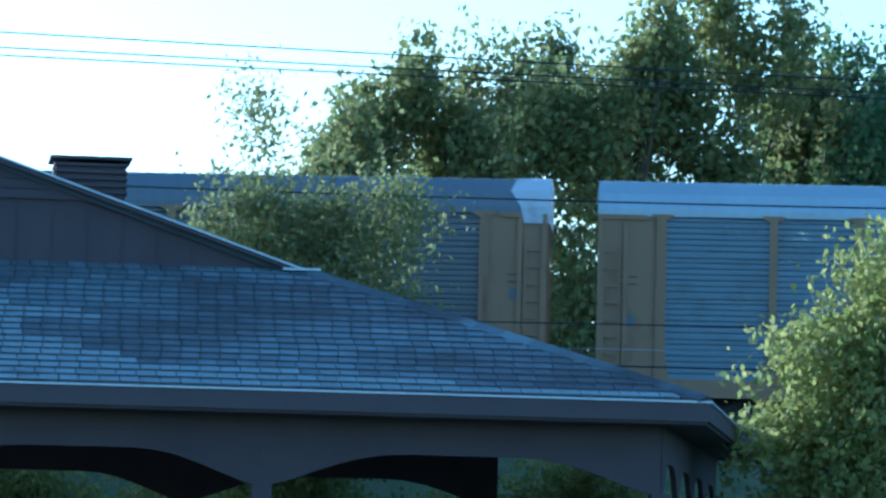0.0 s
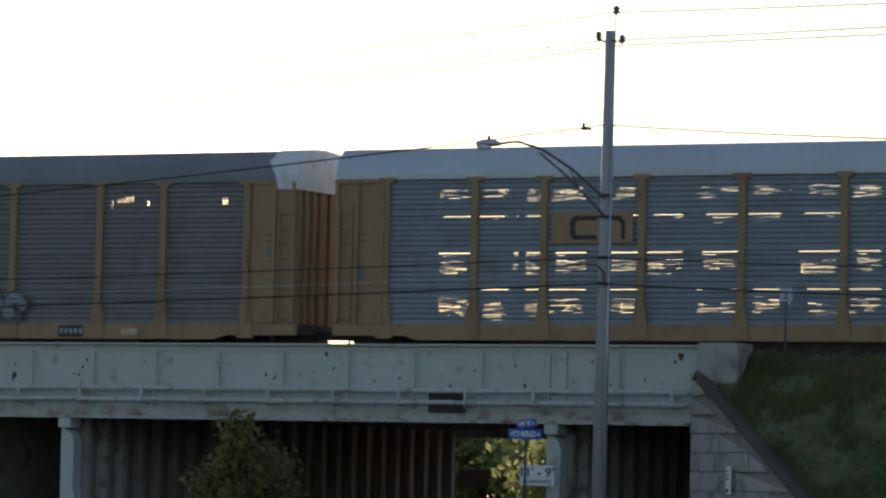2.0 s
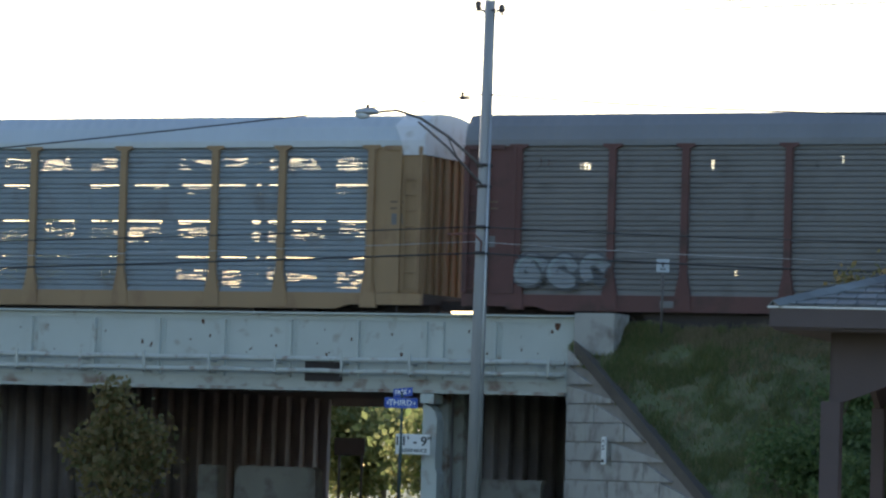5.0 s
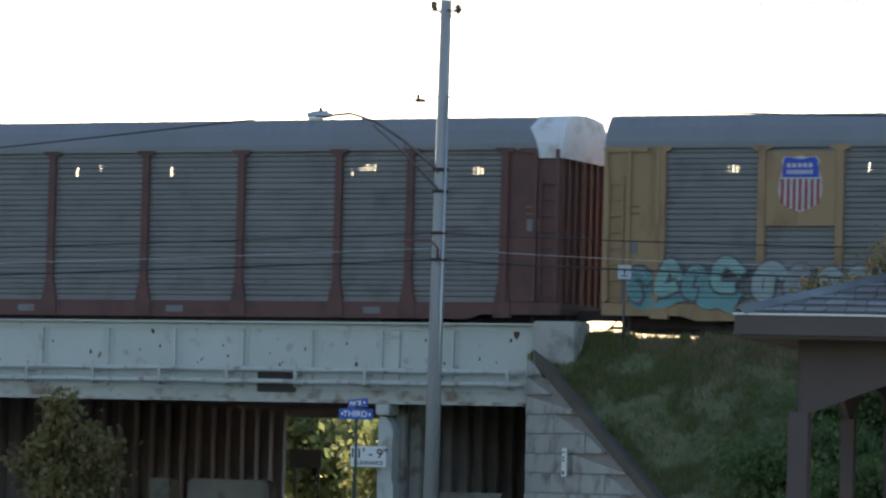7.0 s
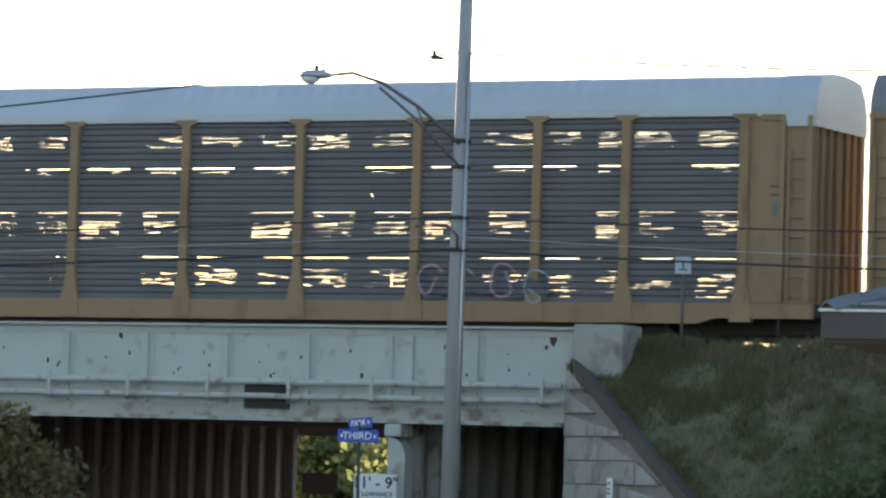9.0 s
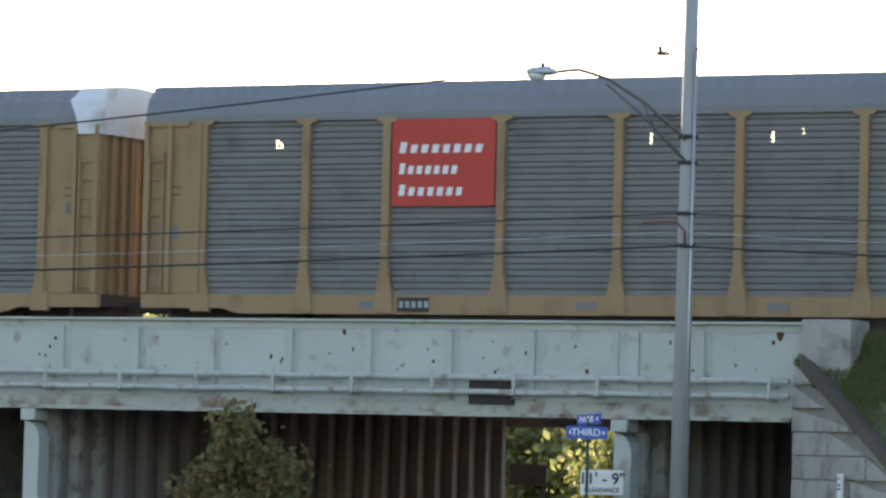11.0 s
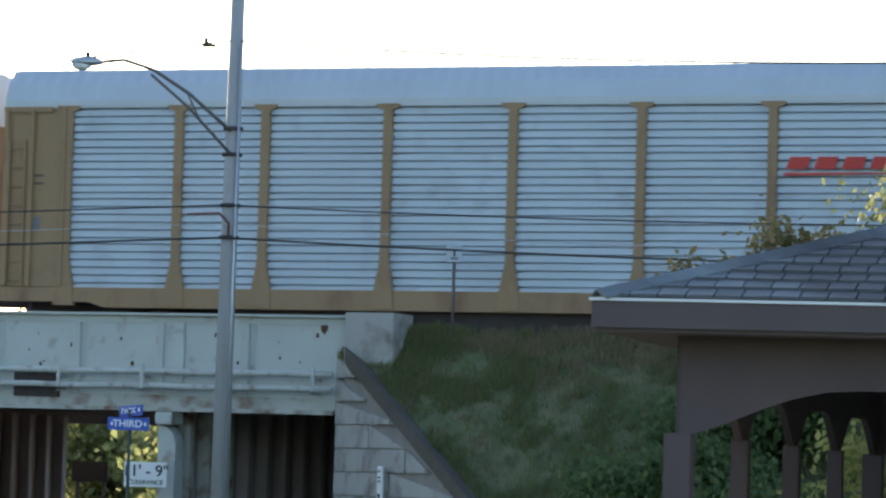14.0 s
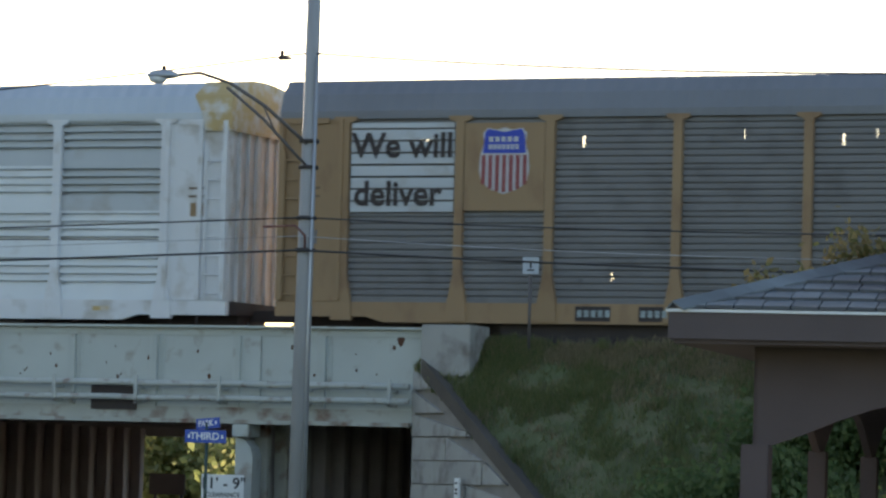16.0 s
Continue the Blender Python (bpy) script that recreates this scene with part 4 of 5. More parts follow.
for i, (x, h, w, m_) in enumerate(((-10.6, 15.4, 1.7, "leaf_yellow"), (-8.3, 18.0, 2.1, "leaf"), (-5.0, 19.4, 2.6, "leaf_yellow"), (-1.4, 19.0, 2.3, "leaf"), (1.8, 20.4, 2.8, "leaf"), (5.6, 18.3, 2.5, "leaf_dark"), (9.2, 18.6, 3.0, "leaf_dark"), (13.0, 18.6, 3.4, "leaf_dark"))):
    h, w = h * 1.07, w * 1.08
    tree("poplar_tree", "tall leafy tree behind the railway", (x, 133.0 + (i % 3) * 2.5, 0), [(0, 0, h * 0.36, w * 1.45, 2.4, h * 0.34, 12)] + spires(h, w, i), 31000, 0.27, M[m_], 30 + i, trunk=0.22, limbs=26, fuzz=0.42, clump=24)
# beyond the road; the last two, unseen, are added to shade the piers
for i, (x, y, h) in enumerate(((-80, 160, 7.5), (-74.5, 152, 5.2), (-70, 150, 4.6), (-84, 175, 9), (-66.5, 145, 4.0), (-80, 141, 11.0), (-86, 147, 11.5))):
    tree("roadside_or_shade_tree", "leafy tree beyond the underpass, seen or added to block sun", (x, y, 0), [(0, 0, h * 0.6, 2.6, 2, h * 0.4, 6), (0.8, 0, h * 0.35, 2.2, 1.5, h * 0.25, 2)], 6000, 0.32, M["leaf_yellow" if i % 2 else "leaf"], 50 + i, trunk=0.2)
tree("street_tree", "small street tree with rust-tinged leaves before the bridge", (-57.1, 102.4, 0), [(0, 0, 1.6, 1.0, 0.9, 1.3, 6), (-0.1, 0, 3.15, 0.36, 0.36, 0.85, 1.5), (-0.5, 0, 2.6, 0.4, 0.4, 0.6, 0.9), (0.95, 0, 2.0, 0.6, 0.5, 0.8, 1.4), (-1.0, 0, 1.9, 0.5, 0.5, 0.9, 1.4), (0.5, 0, 2.6, 0.3, 0.3, 0.5, 0.5)], 3800, 0.2, M["leaf_rust"], 61, trunk=0.08, fuzz=0.2)
# shrubs seen through the arches and on the slope
for i, (x, y, h, m_) in enumerate(((-2.0, 97.0, 3.4, "leaf_lit_tone"), (-5.0, 97.2, 2.6, "leaf_lit_tone"), (-8.6, 96.5, 3.5, "leaf_lit_tone"), (-12.0, 97.3, 2.8, "leaf_lit_tone"), (-15.2, 96.5, 3.4, "leaf_lit_tone"), (-18.6, 97.0, 2.7, "leaf_yellow"), (-22.2, 96.6, 3.3, "leaf_lit_tone"), (-25.4, 96.2, 3.5, "leaf_lit_tone"), (-29.2, 96.2, 3.8, "leaf_lit_tone"), (-33.2, 97.6, 2.4, "leaf_dark"), (-35.4, 99.6, 1.9, "leaf_dark"), (-34.6, 101.8, 1.5, "leaf_dark"))):
    h *= 1.3 if x > -32 else 1.0
    z0 = bank(x, (y - TOE_Y) / 7.2)[2] if y > TOE_Y else 0.0
    tree("shrub", "dense green shrub at the foot of the embankment", (x, y, z0), [(0, 0, h * 0.5, 2.3, 1.0, h * 0.5, 5), (0.5, 0, h * 0.8, 1.2, 0.8, h * 0.25, 1)], 9500, 0.16, M[m_], 70 + i, trunk=0.06, limbs=8, category="shrub", fuzz=0.25)
tree("shrub", "thin reddish shrub on the embankment", (-34.70, 97.8, 0), [(0, 0, 6.35, 0.4, 0.4, 0.35, 2.4), (1.22, 0, 6.48, 0.45, 0.4, 0.3, 2), (1.79, 0, 7.12, 0.5, 0.4, 0.45, 3), (2.66, 0, 7.02, 0.5, 0.4, 0.4, 2)], 900, 0.17, M["leaf_rust"], 91, trunk=0.05, limbs=22, category="shrub", fuzz=0.16, clump=10)

# ---- the train: enclosed car carriers ----
LEN, GAP, PITCH, SPEED = 27.41, 1.21, 28.62, 26.05
H = LEN / 2
NEAR, FAR = -1.5, 1.5
SILL0, SILL1, TOP0, TOP1 = 0.69, 1.13, 5.18, 6.09
BAYS = [1.6, 2.73, 2.1] + [2.91] * 5 + [2.1, 2.73, 1.6]
EDGES = [-H]
for w in BAYS:
    EDGES.append(EDGES[-1] + w)
TIERS = 4
TIER_H = (TOP0 - 0.04 - SILL1 + 0.01) / TIERS
shared = {}


def once(key, build, mat):
    k = (key, mat.name)
    if k not in shared:
        shared[k] = to_mesh(key[0] if isinstance(key, tuple) else key, build(), mat)
    return shared[k]


def panel_holes(wd, h, kind, rv):
    """Openings of a panel, as (x0, x1, z0, z1): 2 has upright slits, 5 coarse slots, 10 to 21 fine slots by tier."""
    holes = []

    def patch(xa, xb, za, zb, fill):
        z = za
        while z < zb:
            grow = 0.55 + 0.45 * math.sin(math.pi * (z - za) / (zb - za))
            x, end = xa + rv.uniform(0, 0.12), xb - rv.uniform(0, 0.12)
            while x < end:
                ln = rv.uniform(0.1, 0.5)
                if rv.random() < fill * grow:
                    holes.append((x, min(end, x + ln), z, z + rv.choice((0.002, 0.004, 0.008))))
                x += ln + rv.uniform(0.01, 0.06)
            z += 0.034

    if kind == 2:
        if rv.random() < 0.5:
            x = wd * rv.uniform(0.05, 0.3)
            while x < wd * 0.85:
                ln = rv.uniform(0.03, 0.16)
                if rv.random() < 0.6:
                    holes.append((x, x + ln, h * 0.94, h * 0.94 + 0.012))
                x += ln + 0.04
        for _ in range(rv.choice((2, 3, 4))):
            xa, z0, tall = wd * rv.uniform(0.05, 0.85), h * rv.uniform(0.3, 0.5), rv.uniform(0.1, 0.3)
            for q in range(rv.choice((1, 2, 3, 4))):
                holes.append((xa + q * 0.11, xa + q * 0.11 + rv.choice((0.01, 0.018, 0.03)), z0, z0 + tall * rv.uniform(0.7, 1.0)))
    elif kind == 5:
        for q in range(9):
            holes.append((0.06, wd - 0.06, h * (0.06 + 0.1 * q), h * (0.06 + 0.1 * q) + 0.085))
    elif kind >= 10:
        tier, var = (kind - 10) // 3, (kind - 10) % 3
        spots = (((0.04, 0.42), (0.6, 0.95)), ((0.10, 0.48), (0.64, 0.97)), ((0.55, 0.96),))[var]
        for a_, b_ in spots:
            thick = (0.012, 0.016, 0.016, 0.024)[tier]
            holes.append((wd * a_, wd * b_, h * 0.95 - thick, h * 0.95))
            if tier == 3:
                patch(wd * a_, wd * b_, h * rv.uniform(0.3, 0.45), h * 0.8, 0.6)
            elif tier == 2:
                patch(wd * (a_ + 0.05), wd * (b_ - 0.05), h * 0.72, h * 0.9, 0.4)
            elif tier == 1:
                patch(wd * a_, wd * b_, h * rv.uniform(0.3, 0.5), h * 0.88, 0.62)
            else:
                patch(wd * a_, wd * b_, h * rv.uniform(0.1, 0.35), h * rv.uniform(0.55, 0.8), 0.5)
        if rv.random() < 0.15:
            xa = wd * rv.uniform(0.4, 0.9)
            holes.append((xa, xa + 0.014, h * 0.3, h * 0.62))
    return holes


def tin_panel(width, kind, fine):
    """One pressed sheet with grooves (fine: 1 shallow and close, 2 deep, 0 deep and far apart) and, by kind, openings that let the sky through."""
    h = TIER_H + 0.012
    x0, x1 = 0.03, width - 0.03
    prof = [(0.0, 0.0)]
    for g in ((0.14, 0.28, 0.42, 0.56, 0.70, 0.84, 0.96) if fine == 1 else (0.1, 0.27, 0.44, 0.61, 0.78, 0.95) if fine == 2 else (0.38, 0.55, 0.72, 0.89)):
        zc_ = g * h
        prof += [(zc_ - 0.034, 0.0), (zc_ - 0.026, 0.045), (zc_ + 0.012, 0.045), (zc_ + 0.034, 0.0)] if fine == 1 else [(zc_ - 0.03, 0.0), (zc_ - 0.025, 0.1), (zc_ + 0.012, 0.1), (zc_ + 0.034, 0.0)] if fine == 2 else [(zc_ - 0.045, 0.0), (zc_ - 0.04, 0.14), (zc_ + 0.03, 0.14), (zc_ + 0.05, 0.0)]
    prof.append((h, 0.0))
    holes = [(x0 + a, min(x0 + b, x1 - 0.01), c, d) for a, b, c, d in panel_holes(x1 - x0, h, kind, random.Random(int(width * 100) + kind * 17))]
    zs = sorted({round(q[0], 4) for q in prof} | {round(q, 4) for hl in holes for q in hl[2:]})
    pz, pd = [q[0] for q in prof], [q[1] for q in prof]
    bm = bmesh.new()
    for za, zb in zip(zs, zs[1:]):
        mid = (za + zb) / 2
        cuts = sorted((a, b) for a, b, c, d in holes if c < mid < d)
        ya, yb = float(np.interp(za, pz, pd)), float(np.interp(zb, pz, pd))
        x = x0
        for a, b in cuts + [(x1, x1)]:
            if a > x + 0.001:
                bm.faces.new([bm.verts.new(p) for p in ((x, ya, za), (a, ya, za), (a, yb, zb), (x, yb, zb))])
            x = max(x, b)
    bmesh.ops.remove_doubles(bm, verts=bm.verts, dist=0.0003)
    return bm


def roof_shell():
    bm = bmesh.new()
    prof = [(-1.56, TOP0), (-1.56, TOP0 + 0.12), (-1.44, TOP0 + 0.5), (-1.16, TOP0 + 0.82), (-0.6, TOP1 - 0.03), (0, TOP1), (0.6, TOP1 - 0.03), (1.16, TOP0 + 0.82), (1.44, TOP0 + 0.5), (1.56, TOP0 + 0.12), (1.56, TOP0)]
    n = 150
    rings = []
    for i in range(n + 1):
        x = -H + LEN * i / n
        o = 0.013 if i % 2 else 0.0
        rings.append([bm.verts.new((x, y * (1 + o * 0.5), z + o)) for y, z in prof])
    for a, b in zip(rings, rings[1:]):
        for k in range(len(prof) - 1):
            bm.faces.new((a[k], a[k + 1], b[k + 1], b[k]))
    bm.faces.new(rings[0])
    bm.faces.new(rings[-1][::-1])
    return bm


def roof_end(s):
    """The cap over one roof end, with a ragged inner edge."""
    bm = bmesh.new()
    prof = [(-1.60, TOP0 - 0.28), (-1.6, TOP0 + 0.13), (-1.47, TOP0 + 0.53), (-1.18, TOP0 + 0.85), (-0.6, TOP1 + 0.005), (0, TOP1 + 0.03), (0.6, TOP1 + 0.005), (1.18, TOP0 + 0.85), (1.47, TOP0 + 0.53), (1.6, TOP0 + 0.13), (1.6, TOP0 - 0.28)]
    inner = [0.62, 0.7, 0.95, 0.8, 0.5, 0.3, 0.5, 0.8, 0.95, 0.7, 0.62]
    a = [bm.verts.new((s * (H + 0.03), y, z)) for y, z in prof]
    b = [bm.verts.new((s * (H - i), y, z)) for (y, z), i in zip(prof, inner)]
    for k in range(len(prof) - 1):
        bm.faces.new((a[k], a[k + 1], b[k + 1], b[k]))
    bm.faces.new(a)
    return bm


def car_post():
    o = [(-0.25, SILL1 - 0.4), (-0.22, SILL1), (-0.1, SILL1 + 0.62), (-0.1, TOP0 - 0.14), (-0.27, TOP0 - 0.07), (-0.27, TOP0), (0.27, TOP0), (0.27, TOP0 - 0.07), (0.1, TOP0 - 0.14), (0.1, SILL1 + 0.62), (0.22, SILL1), (0.25, SILL1 - 0.4)]
    return prism(o, -0.09, 0.05)


def end_plate(w):
    return box(0.02, w - 0.02, -0.03, 0.03, SILL1 + 0.01, TOP0 - 0.03, 0.006)


def end_rib():
    return box(-0.055, 0.055, -0.13, -0.032, SILL1 + 0.02, TOP0 - 0.05, 0.008)


def ladder():
    bm = bmesh.new()
    for i in range(8):
        add_tube(bm, [(-0.2, 0, SILL1 + 0.15 + i * 0.42), (0.2, 0, SILL1 + 0.15 + i * 0.42)], 0.016, 5)
    for s in (-0.2, 0.2):
        add_box(bm, s - 0.025, s + 0.025, -0.02, 0.02, SILL1 + 0.05, SILL1 + 3.3)
    return bm


def end_door():
    return box(-0.05, 0.05, -1.45, 1.45, SILL1 - 0.1, TOP0 - 0.05, 0.01)


def door_rib():
    return box(0.052, 0.13, -0.05, 0.05, SILL1 - 0.05, TOP0 - 0.1, 0.01)


def bogie_frame():
    return prism([(-1.25, 0.36), (-0.95, 0.62), (-0.5, 0.5), (-0.3, 0.66), (0.3, 0.66), (0.5, 0.5), (0.95, 0.62), (1.25, 0.36), (0.9, 0.3), (0.5, 0.22), (-0.5, 0.22), (-0.9, 0.3)], -0.07, 0.07)


def wheel():
    bm = bmesh.new()
    for r, a, b in ((0.42, -0.06, 0.06), (0.46, 0.06, 0.09), (0.12, -0.12, -0.06)):
        add_tube(bm, [(0, a, 0), (0, b, 0)], r, 18)
    return bm


def plate(x0, x1, z0, z1, proud=0.1):
    return box(x0, x1, NEAR - proud - 0.015, NEAR - proud, z0, z1)


def shield(car, x, z, w=1.5, winged=False):
    """A striped shield badge on its own plate."""
    pl = part("badge", box(x - w * 0.55, x + w * 0.55, NEAR - 0.075, NEAR - 0.055, z - 0.98, z + 0.92), M["yellow"], car)
    o = [(-0.37, 0.6), (-0.29, 0.72), (-0.12, 0.68), (0, 0.73), (0.12, 0.68), (0.29, 0.72), (0.37, 0.6), (0.34, 0.4), (0.4, 0.15), (0.42, -0.2), (0.38, -0.45), (0.25, -0.62), (0, -0.74), (-0.25, -0.62), (-0.38, -0.45), (-0.42, -0.2), (-0.4, 0.15), (-0.34, 0.4)]
    k = 0.86 if winged else 0.98
    z += 0.1
    part("shield", prism([(x + a * k * 1.42, z + b * k) for a, b in o], NEAR - 0.085, NEAR - 0.078), M["stripe_white"], pl, "white striped shield")
    part("shield_top", prism([(x + a * k * 1.42, z + b * k) for a, b in ((-0.33, 0.6), (-0.28, 0.7), (0, 0.63), (0.28, 0.7), (0.33, 0.6), (0.36, 0.16), (-0.36, 0.16))], NEAR - 0.094, NEAR - 0.088), M["logo_blue"], pl, "blue band")
    for j in (0.3, 0.47):
        many = 7 if j < 0.4 else 5
        for q in range(many):
            part("bar", box(x + (-0.37 + q * 0.74 / many) * k, x + (-0.37 + (q + 0.68) * 0.74 / many) * k, NEAR - 0.102, NEAR - 0.097, z + j * k - 0.055, z + j * k + 0.055), M["stripe_white"], pl)
    if winged:
        part("wing", prism([(x - 0.26, z - 0.55), (x - 0.05, z - 0.1), (x + 0.3, z + 0.1), (x + 0.1, z - 0.3)], NEAR - 0.094, NEAR - 0.088), M["steel"], pl)
    else:
        for i in range(7):
            sx = x + (-0.49 + i * 0.163) * k
            low = z + (-0.7 + 0.75 * (sx - x) ** 2) * k
            part("stripe", box(sx - 0.046, sx + 0.046, NEAR - 0.094, NEAR - 0.088, low, z + 0.12 * k), M["stripe_red"], pl)


GLYPHS = [
    [[(0.1, 0), (0.1, 1), (0.75, 0.9), (0.7, 0.55), (0.15, 0.5)], [(0.35, 0.5), (0.85, 0)]],
    [[(0.85, 0.85), (0.5, 1), (0.15, 0.75), (0.8, 0.35), (0.6, 0.05), (0.1, 0.1)]],
    [[(0.05, 1), (0.45, 0), (0.9, 1)]],
    [[(0, 0.95), (1, 0.9)], [(0.5, 0.95), (0.45, 0)]],
    [[(0.1, 0), (0.15, 1)], [(0.85, 1), (0.2, 0.5), (0.9, 0)]],
    [[(0.1, 0), (0.5, 1), (0.9, 0)], [(0.3, 0.35), (0.75, 0.35)]],
    [[(0, 1), (0.25, 0), (0.5, 0.7), (0.72, 0), (1, 1)]],
    [[(0.5, 0), (0.5, 1)]],
]


def ribbons(lines, half, deep):
    """Flat sprayed strokes along lines in x and z, pressed in where the sheet is grooved."""
    bm = bmesh.new()
    k = 0
    for line in lines:
        pts = [Vector((x, z)) for x, z in line]
        first, last = (pts[0] - pts[1]).normalized(), (pts[-1] - pts[-2]).normalized()
        pts[0], pts[-1] = pts[0] + first * half * 0.7, pts[-1] + last * half * 0.7
        sides = []
        for q, p in enumerate(pts):
            a = (p - pts[q - 1]).normalized() if q else -first
            b = (pts[q + 1] - p).normalized() if q + 1 < len(pts) else last
            d = a + b if (a + b).length > 0.2 else a
            d = d.normalized()
            wide = half * min(1.5, 1 / max(0.55, d.dot(b)))
            y = NEAR - deep - 0.0012 * k
            k += 1
            sides.append([bm.verts.new((p.x + d.y * wide * f, y, p.y - d.x * wide * f)) for f in (1, -1)])
        for r0, r1 in zip(sides, sides[1:]):
            bm.faces.new((r0[0], r1[0], r1[1], r0[1]))
    for t in range(2):
        for g in (0.14, 0.28, 0.42, 0.56, 0.70, 0.84, 0.96):
            zc = SILL1 + t * TIER_H + g * TIER_H
            for cut in (zc - 0.026, zc, zc + 0.026):
                bmesh.ops.bisect_plane(bm, geom=bm.verts[:] + bm.edges[:] + bm.faces[:], plane_co=(0, 0, cut), plane_no=(0, 0, 1))
            for v in bm.verts:
                if abs(v.co.z - zc) < 0.002:
                    v.co.y += 0.035
    return bm


def rounded(line):
    """A line with its corners cut twice."""
    for _ in range(2):
        out = [line[0]]
        for (xa, za), (xb, zb) in zip(line, line[1:]):
            out += [(xa * 0.75 + xb * 0.25, za * 0.75 + zb * 0.25), (xa * 0.25 + xb * 0.75, za * 0.25 + zb * 0.75)]
        line = out + [line[-1]]
    return line


def graffiti(car, x0, x1, z0, z1, mats, seed, shapes=None, base=None, thin=False):
    """Bold sprayed shapes: a base cloud, a dark outline, a bright fill and pale glints."""
    rnd_ = random.Random(seed)
    n = len(shapes) if shapes else max(2, int((x1 - x0) / 0.72))
    w, h = (x1 - x0) / n, z1 - z0
    half = 0.025 if thin else min(0.15, 0.13 * w + 0.04)
    cloud = [rounded([(x0 + 0.2 + (x1 - x0 - 0.4) * q / 9, z0 + h * rnd_.uniform(0.2, 0.5)) for q in range(10)])]
    g = part("graffiti", ribbons(cloud, 0.32 if base else 0.14, 0.08), M[base or "paint_dark"], car, "sprayed paint writing")
    for i in range(n):
        if shapes:
            glyph = GLYPHS[shapes[i]]
        else:
            loop = [(0.5 + rnd_.uniform(0.28, 0.5) * math.cos(q * 1.05 + 0.4), 0.5 + rnd_.uniform(0.3, 0.55) * math.sin(q * 1.05 + 0.4)) for q in range(7)]
            glyph = [loop[:rnd_.choice((4, 5, 6))] + [(rnd_.uniform(0.3, 0.7), rnd_.uniform(0.3, 0.7))]]
        lean, grow, lift = rnd_.uniform(-0.18, 0.22), rnd_.uniform(0.92, 1.12), rnd_.uniform(-0.06, 0.06) * h
        lines = [[(x0 + w * (i + 0.06) + w * 1.0 * (a * grow + lean * (b - 0.5)), z0 + lift + half + (h - 2 * half) * b * grow) for a, b in line] for line in glyph]
        if not shapes:
            lines = [rounded(line) for line in lines]
        if not thin:
            part("outline", ribbons(lines, half + 0.075, 0.1 + 0.004 * (i % 2)), M["paint_dark"], g)
        part("stroke", ribbons(lines, half, 0.125), M[mats[i % len(mats)]], g)
        if not thin:
            part("glint", ribbons([[(a - half * 0.4, b + half * 0.35) for a, b in line[:len(line) // 2 + 1]] for line in lines[:1]], half * 0.16, 0.145), M["paint_pale"], g)


